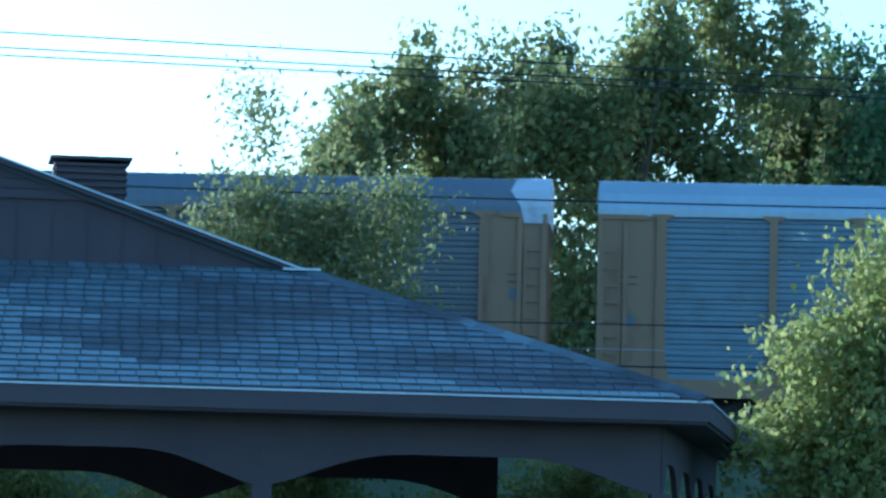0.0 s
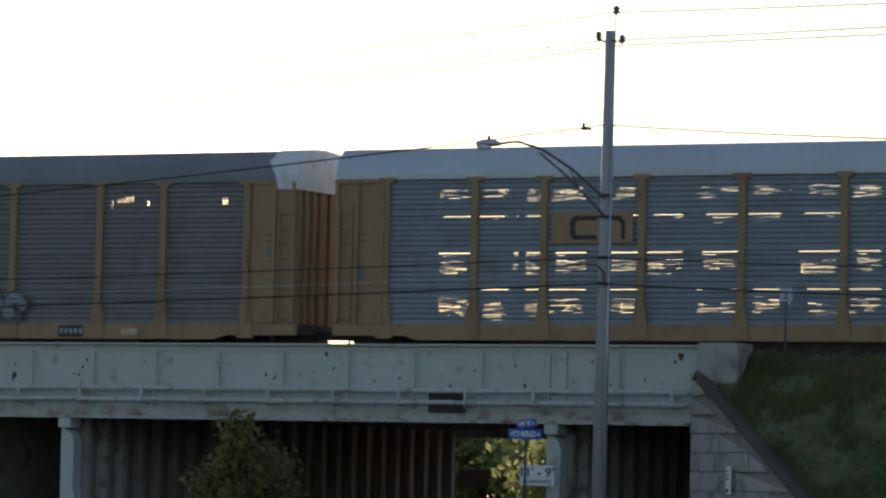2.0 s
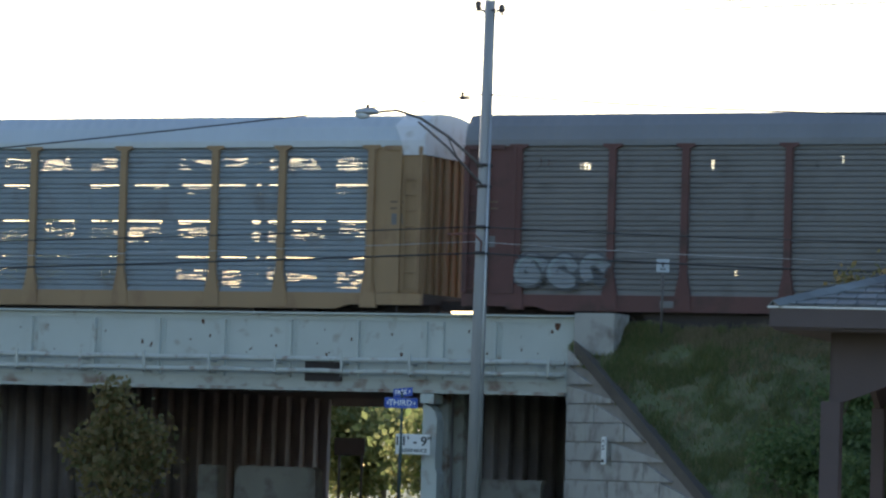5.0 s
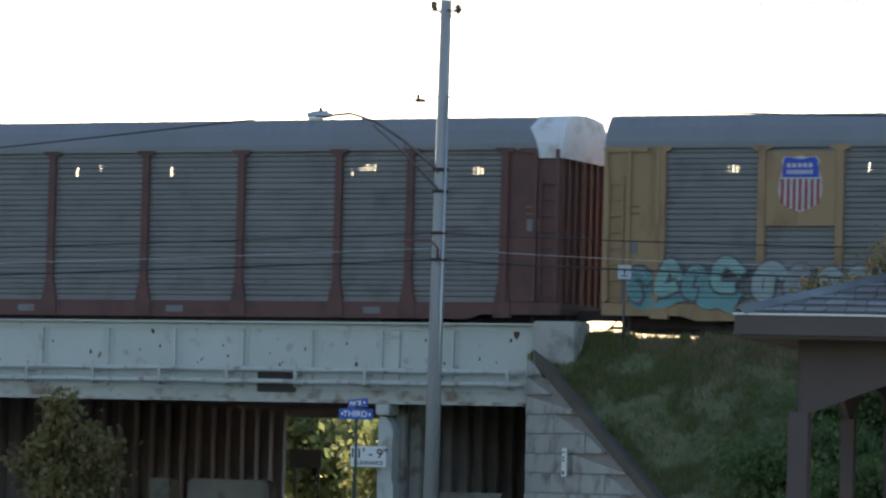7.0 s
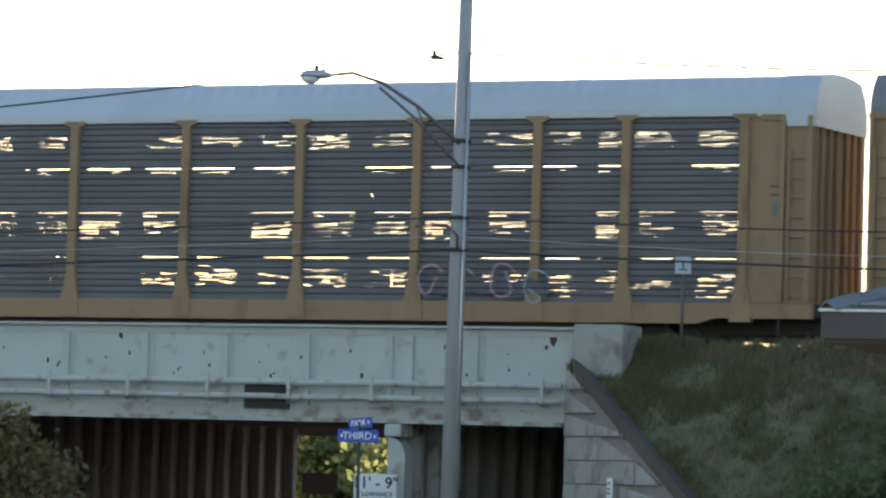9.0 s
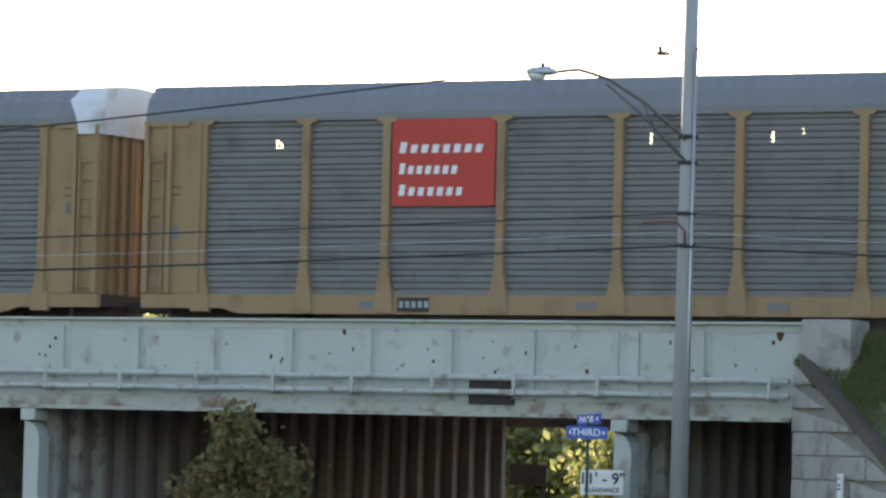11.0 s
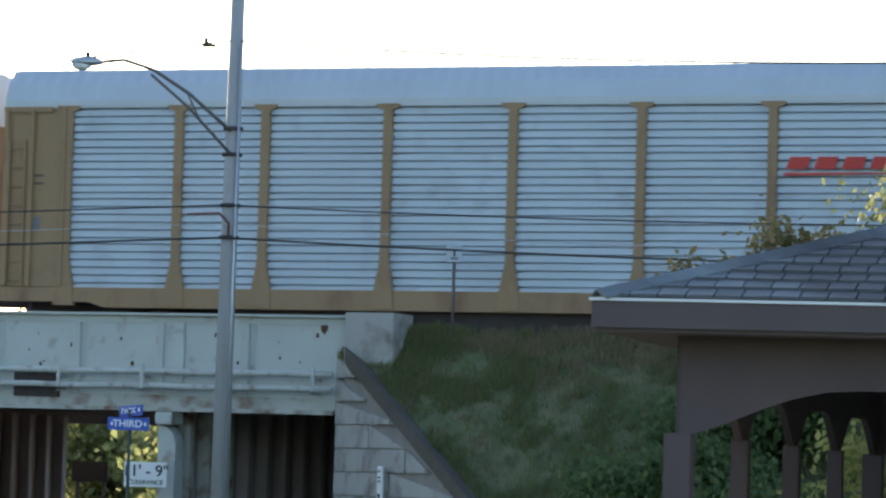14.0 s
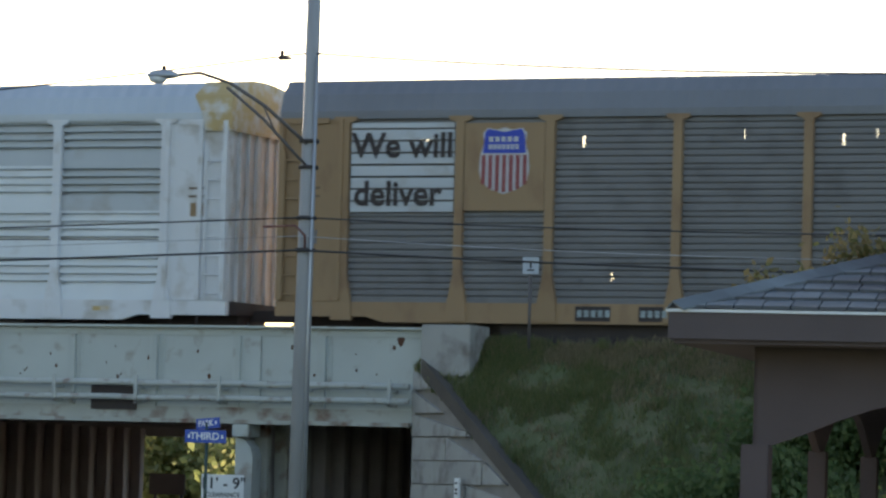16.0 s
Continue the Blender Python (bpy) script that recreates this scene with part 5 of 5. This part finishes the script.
def car_carrier(label, frame_mat, tin, roof, see_through=0, patch="white_patch", end_mat=None, mixed=False):
    """An enclosed car carrier with its origin on the rails at mid-length."""
    c = thing("car_carrier", label, "railway car", group="train")
    fm, tm, rm = M[frame_mat], M[tin], M[roof]
    em = M[end_mat] if end_mat else fm
    part("sill", once("sill", lambda: prism([(-H, SILL0 + 0.12), (-H + 2.2, SILL0 + 0.12), (-H + 2.6, SILL0), (H - 2.6, SILL0), (H - 2.2, SILL0 + 0.12), (H, SILL0 + 0.12), (H, SILL1), (-H, SILL1)], NEAR - 0.06, NEAR + 0.1), fm), None, c)
    part("sill", once("sill", None, fm), None, c, at=pose(0, FAR - NEAR - 0.04, 0))
    part("floor_pan", once("floor_pan", lambda: box(-H, H, NEAR + 0.12, FAR - 0.12, SILL0 + 0.15, SILL1), M["steel"]), None, c)
    part("underframe", once("underframe", lambda: prism([(-H + 5.1, SILL0 + 0.1), (-H + 5.5, 0.16), (H - 5.5, 0.16), (H - 5.1, SILL0 + 0.1)], -1.3, 1.3), M["steel"]), None, c)
    part("brake_pipe", once("brake_pipe", lambda: tube([(-H, -0.8, 0.52), (-H / 2, -0.8, 0.5), (H / 2, -0.8, 0.5), (H, -0.8, 0.52)], 0.045, 6), M["steel"]), None, c)
    for s in (-1, 1):
        part("air_hose", once(("air_hose", s), lambda: tube([(s * H, -0.45, 0.7), (s * (H + 0.3), -0.45, 0.42), (s * (H + 0.62), -0.4, 0.36)], 0.03, 6), M["steel"]), None, c)
        part("draft_gear", once("draft_gear", lambda: prism([(-1.7, 0.3), (1.5, 0.42), (1.7, 0.95), (-1.7, 0.95)] if s > 0 else [(-1.5, 0.42), (1.7, 0.3), (1.7, 0.95), (-1.7, 0.95)], -0.7, 0.7), M["steel"]), None, c, at=pose(s * (H - 1.8), 0, 0))
        part("step", once("step", lambda: box(-0.25, 0.25, NEAR, NEAR + 0.15, 0.3, 0.34), M["steel"]), None, c, at=pose(s * (H - 0.5), 0, 0))
        part("step_hanger", once("step_hanger", lambda: box(-0.02, 0.02, NEAR, NEAR + 0.05, 0.3, 0.9), M["steel"]), None, c, at=pose(s * (H - 0.75), 0, 0))
        part("placard", once(("placard", s), lambda: box(-0.17, 0.17, NEAR - 0.05, NEAR - 0.035, 2.7 + 0.3 * s, 3.0 + 0.3 * s), M["tin_dull" if fm.name != "car_white" else "yellow"]), None, c, at=pose(s * (H - 0.78), 0, 0))
        part("stencil", once(("stencil", s), lambda: box(-0.2, 0.2, NEAR - 0.042, NEAR - 0.034, 3.6, 3.65), M["faded_stencil"]), None, c, at=pose(s * (H - 0.8), 0, 0))
        part("stencil", once(("stencil", s), None, M["faded_stencil"]), None, c, at=pose(s * (H - 0.8), 0, -0.18))
    for k in (1, 2):
        part("rack_deck", once(("rack_deck", k), lambda: box(-H + 0.6, H - 0.6, NEAR + 0.12, FAR - 0.12, SILL1 + k * 1.3, SILL1 + k * 1.3 + 0.07), M["steel"]), None, c)
    part("top_chord", once("top_chord", lambda: box(-H, H, NEAR - 0.06, NEAR + 0.06, TOP0 - 0.05, TOP0 + 0.06, 0.01), rm), None, c)
    part("top_chord", once("top_chord", None, rm), None, c, at=pose(0, FAR - NEAR, 0))
    part("roof", once("roof", roof_shell, rm), None, c)
    for s in (-1, 1):
        if patch and s > 0:
            part("roof_end", once(("roof_end", s), lambda: roof_end(s), M[patch]), None, c, "patched pale roof end")
        door = part("end_door", once("end_door", end_door, em), None, c, at=pose(s * (H - 0.14), 0, 0, 0, 0, 0 if s > 0 else 180))
        for y in (-1.38, -0.95, -0.5, -0.07, 0.07, 0.5, 0.95, 1.38):
            part("rib", once("rib", door_rib, em), None, door, at=pose(0, y, 0))
        part("seam", once("seam", lambda: box(0.052, 0.06, -0.02, 0.02, SILL1, TOP0 - 0.1), M["steel"]), None, door)
        part("coupler", once("coupler", lambda: box(-0.45, 0.45, -0.12, 0.12, 0.72, 0.98, 0.03), M["steel"]), None, c, at=pose(s * (H + 0.3), 0, 0))
        part("corner_plate", once("corner_plate", lambda: box(-0.02, 1.2, -0.09, -0.04, TOP0 - 0.14, TOP0 - 0.02), fm), None, c, at=pose(-H if s < 0 else H - 1.18, NEAR, 0))
        bogie = part("bogie", once("bolster", lambda: box(-0.3, 0.3, -0.95, 0.95, 0.4, 0.72, 0.03), M["steel"]), None, c, at=pose(s * (H - 3.75), 0, 0))
        for y in (-0.98, 0.98):
            part("side_frame", once("side_frame", bogie_frame, M["steel"]), None, bogie, at=pose(0, y, 0))
            for x in (-0.88, 0.88):
                part("wheel", once("wheel", wheel, M["steel"]), None, bogie, at=pose(x, y * 0.78, 0.44, 0, 0, 0 if y > 0 else 180))
    for y, side in ((NEAR, 0), (FAR, 1)):
        flip = pose(0, y, 0) if side == 0 else pose(0, y, 0, 0, 0, 180)
        for i, w in enumerate(BAYS):
            x = EDGES[i]
            if i in (0, 10):
                plate_ = part("end_panel", once(("end_panel", w), lambda: end_plate(w), em), None, c, at=flip @ pose(x, 0, 0))
                for q in (0.07, 0.56 * w if (i == 10) == (side == 0) else 0.44 * w, w - 0.09):
                    part("rib", once("end_rib", end_rib, em), None, plate_, at=pose(q, 0, 0))
                if side == 0:
                    part("ladder", once("ladder", ladder, em), None, c, at=flip @ pose(x + (w - 0.35 if i else 0.35), -0.12, 0))
                continue
            for t in range(TIERS):
                kind = 0
                if see_through == 1:
                    kind = 10 + t * 3 + (i * 2 + t) % 3 if side == 0 else 5
                elif see_through == 2 and t == 3 and i % 5 != 2:
                    kind = 2 if side == 0 else 5
                elif see_through == 2 and t == 0 and i % 4 == 3:
                    kind = 2 if side == 0 else 5
                part("panel", once(("panel", round(w, 2), kind), lambda: tin_panel(w, kind, 1 if tin in ("tin_dull", "tin_dark", "tin") else 2 if tin == "tin_blue" else 0), M["tin_mid"] if mixed and side == 0 and (t == 3 and i != 2 or t == 2 and i % 2) else tm), None, c, at=flip @ pose(x, 0.005 * (t % 2), SILL1 - 0.01 + t * TIER_H))
        for i in range(1, 11):
            part("post", once("post", car_post, fm), None, c, at=flip @ pose(EDGES[i], 0, 0))
    return c


def data_plate(car, x, w, mat="paint_pale", z=0.99):
    n = int(w / 0.16)
    pl = part("data_plate", plate(x - w / 2, x + w / 2, SILL0 + 0.06, SILL1 - 0.06, 0.07), M["steel"], car)
    for i in range(n):
        part("bar", box(x - w / 2 + 0.05 + i * 0.16, x - w / 2 + 0.15 + i * 0.16, NEAR - 0.093, NEAR - 0.088, SILL0 + 0.15, SILL1 - 0.14), M[mat], pl)


Y_DULL, Y_TIN = "yellow car carrier with dull panels", "yellow car carrier with bluish panels"
SPECS = [
    (Y_DULL + " and pale sprayed writing", "yellow", "tin_dull", "roof_dull", 2, "white_patch", None),
    (Y_TIN + " that let the sky through", "yellow", "tin", "roof_tin", 1, "white_patch", None),
    ("brown-framed car carrier with see-through slotted panels", "brown_car", "tin_dark", "roof_dull", 1, "white_patch", None),
    (Y_TIN + " and a lettered plate", "yellow", "tin", "roof_tin", 1, "white_patch", None),
    ("brown-framed car carrier with sprayed writing", "brown_car", "tin_dull", "roof_dull", 2, "white_patch", None),
    ("brown-framed car carrier with dull closed panels", "brown_car", "tin_dull", "roof_dull", 2, "white_patch", None),
    (Y_DULL + ", shield badge and teal writing", "yellow", "tin_dull", "roof_dull", 2, "white_patch", None),
    ("yellow-framed car carrier with dark see-through panels and pale roof", "yellow", "tin_dark", "roof_tin", 1, "roof_tin", None),
    (Y_DULL + " and a shield badge", "yellow", "tin_dull", "roof_dull", 2, "white_patch", None),
    (Y_DULL + " and a red name plate", "yellow", "tin_dull", "roof_dull", 2, "white_patch", None),
    (Y_TIN + ", shield badge and pale green writing", "yellow", "tin", "roof_dull", 0, "white_patch", None),
    (Y_DULL + ", shield badge and pink writing", "yellow", "tin_dull", "roof_dull", 2, "white_patch", None),
    ("yellow-framed car carrier with bright tin panels and a red mark", "yellow", "tin_blue", "roof_tin", 0, "white_patch", None),
    ("white-framed car carrier with bright tin panels and red round marks", "white_car", "tin_light", "roof_tin", 0, "yellow_patch", None, True),
    (Y_DULL + ", slogan panel and shield badge", "yellow", "tin_dull", "roof_dull", 2, None, None),
]
CARS = [car_carrier(*s) for s in SPECS]
N2, N3 = (EDGES[2] + EDGES[3]) / 2, (EDGES[3] + EDGES[4]) / 2


def mark_plate(car, x, w, z, h, mat, shapes, ink):
    pl = part("name_plate", plate(x - w / 2, x + w / 2, z - h / 2, z + h / 2, 0.06), M[mat], car)
    for o in shapes:
        part("mark", prism([(x + a, z + b) for a, b in o], NEAR - 0.088, NEAR - 0.083), M[ink], pl)


ring = [(-0.55, -0.32), (0.15, -0.32), (0.15, -0.2), (-0.45, -0.2), (-0.5, -0.1), (-0.5, 0.1), (-0.45, 0.2), (0.15, 0.2), (0.15, 0.32), (-0.55, 0.32), (-0.66, 0.18), (-0.66, -0.18)]
zig = [(0.28, -0.32), (0.4, -0.32), (0.4, 0.1), (0.5, 0.2), (0.76, 0.2), (0.86, 0.1), (0.86, -0.32), (0.98, -0.32), (0.98, 0.16), (0.84, 0.32), (0.42, 0.32), (0.28, 0.16)]
mark_plate(CARS[1], N3, 2.4, 3.75, 0.85, "yellow", (ring, zig), "black")
mark_plate(CARS[3], N3, 2.4, 3.75, 0.8, "yellow", ([(-0.8, -0.3), (-0.6, -0.3), (-0.6, -0.22), (-0.72, -0.22), (-0.72, 0.22), (-0.6, 0.22), (-0.6, 0.3), (-0.8, 0.3)], [(0.8, 0.3), (0.6, 0.3), (0.6, 0.22), (0.72, 0.22), (0.72, -0.22), (0.6, -0.22), (0.6, -0.3), (0.8, -0.3)], [(-0.48, -0.12), (-0.2, -0.12), (-0.16, 0.14), (-0.44, 0.14)], [(-0.13, -0.12), (0.13, -0.12), (0.17, 0.14), (-0.09, 0.14)], [(0.2, -0.12), (0.46, -0.12), (0.5, 0.14), (0.24, 0.14)]), "black")
mark_plate(CARS[2], N3 + 0.1, 2.4, 4.1, 0.8, "brown_car", [[(-1.0, 0.08), (0.9, 0.08), (0.9, 0.28), (-1.0, 0.28)], [(-0.6, -0.25), (0.9, -0.25), (0.9, -0.08), (-0.6, -0.08)]], "tin_dull")
rows9 = []
for count, z, wide in ((8, 0.21, 2.2), (7, -0.27, 1.55), (7, -0.76, 1.7)):
    for q in range(count):
        a, w_, h_ = -1.12 + q * wide / count, wide / count * 0.74, 0.25 if q == 0 else 0.19
        rows9.append([(a, z), (a + w_ * 0.8, z), (a + w_, z + h_), (a + w_ * 0.2, z + h_)])
mark_plate(CARS[9], N3, 2.62, 4.14, 1.98, "logo_red", rows9, "logo_white")
for n in (6, 7, 8, 10, 11, 14):
    shield(CARS[n], N2, 4.1, 1.7, winged=(n == 7))
mx = (EDGES[-5] + EDGES[-4]) / 2
mark_plate(CARS[12], mx, 0.01, 3.85, 0.01, "logo_red", [[(-1.15 + i * 0.6, -0.1), (-0.68 + i * 0.6, -0.1), (-0.6 + i * 0.6, 0.16), (-1.05 + i * 0.6, 0.16)] for i in range(4)] + [[(-1.2, -0.24), (1.1, -0.2), (1.1, -0.17), (-1.2, -0.17)]], "logo_red")
for k in (4, 6):
    bx = (EDGES[k] + EDGES[k + 1]) / 2
    rd = part("round_mark", prism([(bx + a, 3.72 + b) for a, b in ((-0.2, -0.35), (0.2, -0.35), (0.29, -0.24), (0.31, 0), (0.29, 0.24), (0.2, 0.35), (-0.2, 0.35), (-0.29, 0.24), (-0.31, 0), (-0.29, -0.24))], NEAR - 0.07, NEAR - 0.06), M["logo_red"], CARS[13])
    for dz in (-0.19, 0.0, 0.19):
        part("bar", box(bx - 0.17, bx + 0.17, NEAR - 0.08, NEAR - 0.072, 3.69 + dz, 3.75 + dz), M["stripe_white"], rd)
w14 = part("slogan_panel", plate(EDGES[1] + 0.14, EDGES[2] - 0.14, 4.93, 5.04, 0.03), M["tin_mid"], CARS[14], "pale sheet with a dark slogan")
for i in range(7):
    part("sheet", plate(EDGES[1] + 0.14, EDGES[2] - 0.14, 3.1 + i * 0.262, 3.1 + i * 0.262 + 0.215, 0.03), M["tin_mid"], w14)
for words, dx, z in (("We will", 0.0, 4.52), ("deliver", -0.1, 3.47)):
    lettering("letters", words, 0.76, M["steel"], w14, pose((EDGES[1] + EDGES[2]) / 2 + dx, NEAR - 0.06, z, 90, 0, 0), "dark letters", bold=0.022)
lettering("letters", "BUILDING", 0.3, M["steel"], CARS[10], pose(EDGES[3] + 1.6, NEAR - 0.06, 4.55, 90, 0, 0), "dark slogan letters")
lettering("letters", "AMERICA", 0.3, M["steel"], CARS[10], pose(EDGES[4] + 0.95, NEAR - 0.06, 4.55, 90, 0, 0), "dark slogan letters")
E_ = EDGES
for n, a, b, z0, z1, mats, extra in (
        (0, E_[3] + 0.6, E_[4] + 1.6, 0.95, 2.2, ("paint_grey",), {}), (0, E_[5] - 1.0, E_[5] + 1.1, 0.95, 2.2, ("paint_grey", "paint_pale"), {}),
        (0, E_[6] - 1.2, E_[6] + 1.0, 0.95, 2.15, ("paint_grey",), {}), (0, E_[7] - 1.0, E_[7] + 0.5, 0.95, 2.1, ("paint_grey",), {}),
        (6, E_[1] - 0.95, E_[1] + 2.15, 0.95, 2.3, ("paint_teal", "paint_sea"), {"base": "paint_teal"}),
        (6, E_[2] - 0.15, E_[4] + 1.25, 0.9, 2.3, ("paint_pale", "paint_grey"), {"base": "paint_grey"}),
        (6, E_[4] + 1.3, E_[5] - 0.5, 1.1, 1.7, ("paint_blue",), {}), (6, E_[5] - 0.4, E_[6] + 0.6, 0.85, 2.2, ("paint_blue", "paint_sky"), {"base": "paint_blue"}),
        (6, E_[7] - 0.3, E_[7] + 1.9, 0.95, 2.3, ("paint_red", "paint_red", "paint_sky"), {"base": "paint_red"}),
        (6, E_[8] + 0.25, E_[9] + 1.6, 0.9, 2.25, ("paint_teal", "paint_sea"), {"base": "paint_sea"}),
        (10, E_[3] + 0.1, E_[4] + 0.75, 0.85, 2.2, ("paint_mint",), {"shapes": (0, 1, 2, 3)}),
        (10, E_[5] + 0.3, E_[6] + 2.4, 0.8, 2.1, ("paint_pale", "paint_mint", "paint_rose", "paint_sky"), {"base": "paint_blue"}), (10, E_[9], E_[10], 1.0, 2.1, ("paint_grey",), {}),
        (11, E_[4] - 0.5, E_[5] + 1.55, 0.85, 1.95, ("paint_pink", "paint_rose"), {"base": "paint_pink"}),
        (11, E_[6] + 0.45, E_[7] + 2.0, 0.95, 2.5, ("paint_lilac", "paint_sky"), {"shapes": (4, 5, 6, 7, 3), "base": "paint_red"}),
        (11, E_[8] + 0.15, E_[8] + 1.5, 1.5, 2.2, ("paint_pale",), {}),
        (4, E_[1], E_[2], 1.2, 2.4, ("paint_grey",), {}), (5, E_[1], E_[2], 1.2, 2.3, ("paint_grey",), {}),
        (7, E_[7] - 0.1, E_[8] + 0.5, 1.0, 2.1, ("paint_rose", "paint_pale"), {"thin": True})):
    graffiti(CARS[n], a, b, z0, z1, mats, n * 7 + int(a * 10) % 13, **extra)
for n, x in ((0, 2.0), (0, 6.4), (12, 4.2), (3, -3), (14, -6.2), (9, -6.5), (13, -8)):
    data_plate(CARS[n], x, 0.8)
data_plate(CARS[14], -4.4, 1.5)

for x, mat in ((-11.6, "yellow_patch"), (-10.2, "paint_dark"), (-5.9, "yellow_patch"), (-3.1, "logo_red"), (0.4, "yellow_patch"), (3.4, "paint_dark"), (6.2, "yellow_patch"), (10.4, "yellow_patch")):
    part("sill_mark", plate(x, x + 0.42, SILL0 + 0.2, SILL0 + 0.3, 0.065), M[mat], CARS[13])
part("warning_plate", plate(-H + 0.95, -H + 1.5, 2.6, 2.85, 0.05), M["yellow_patch"], CARS[13], "small yellow notice plate")
for n in (0, 4, 5, 8, 9, 11):
    for x in (-7.9, -2.4, 2.2, 8.1):
        part("sill_mark", plate(x, x + 0.5, SILL0 + 0.12, SILL0 + 0.3, 0.065), M["yellow_patch" if n in (0, 8, 11) else "tin_dull"], CARS[n])


def motions():
    """The train runs to the left at an even pace."""
    when = (0.0, 0.5, 1.0, 1.5, 2.0, 4.5, 7.0, 7.5, 9.0, 11.5, 12.0, 12.5, 13.0, 13.5, 14.0, 14.5, 15.0, 15.5, 16.0)
    lag = (2.0, 1.0, 0.05, -0.2, -0.2, -0.24, -0.12, -0.33, -0.5, -0.3, 0.05, -0.25, 0.0, -0.1, 0.15, 0.08, 0.0, -0.04, -0.06)
    for n, car in enumerate(CARS):
        rows = []
        for i in range(33):
            t = i * 0.5
            mid = -18.765 + PITCH * n + float(np.interp(t, when, lag)) - SPEED * t
            rows.append((t, pose(mid, TRACK_Y, RAIL_Z)))
        walk(car, rows)


motions()
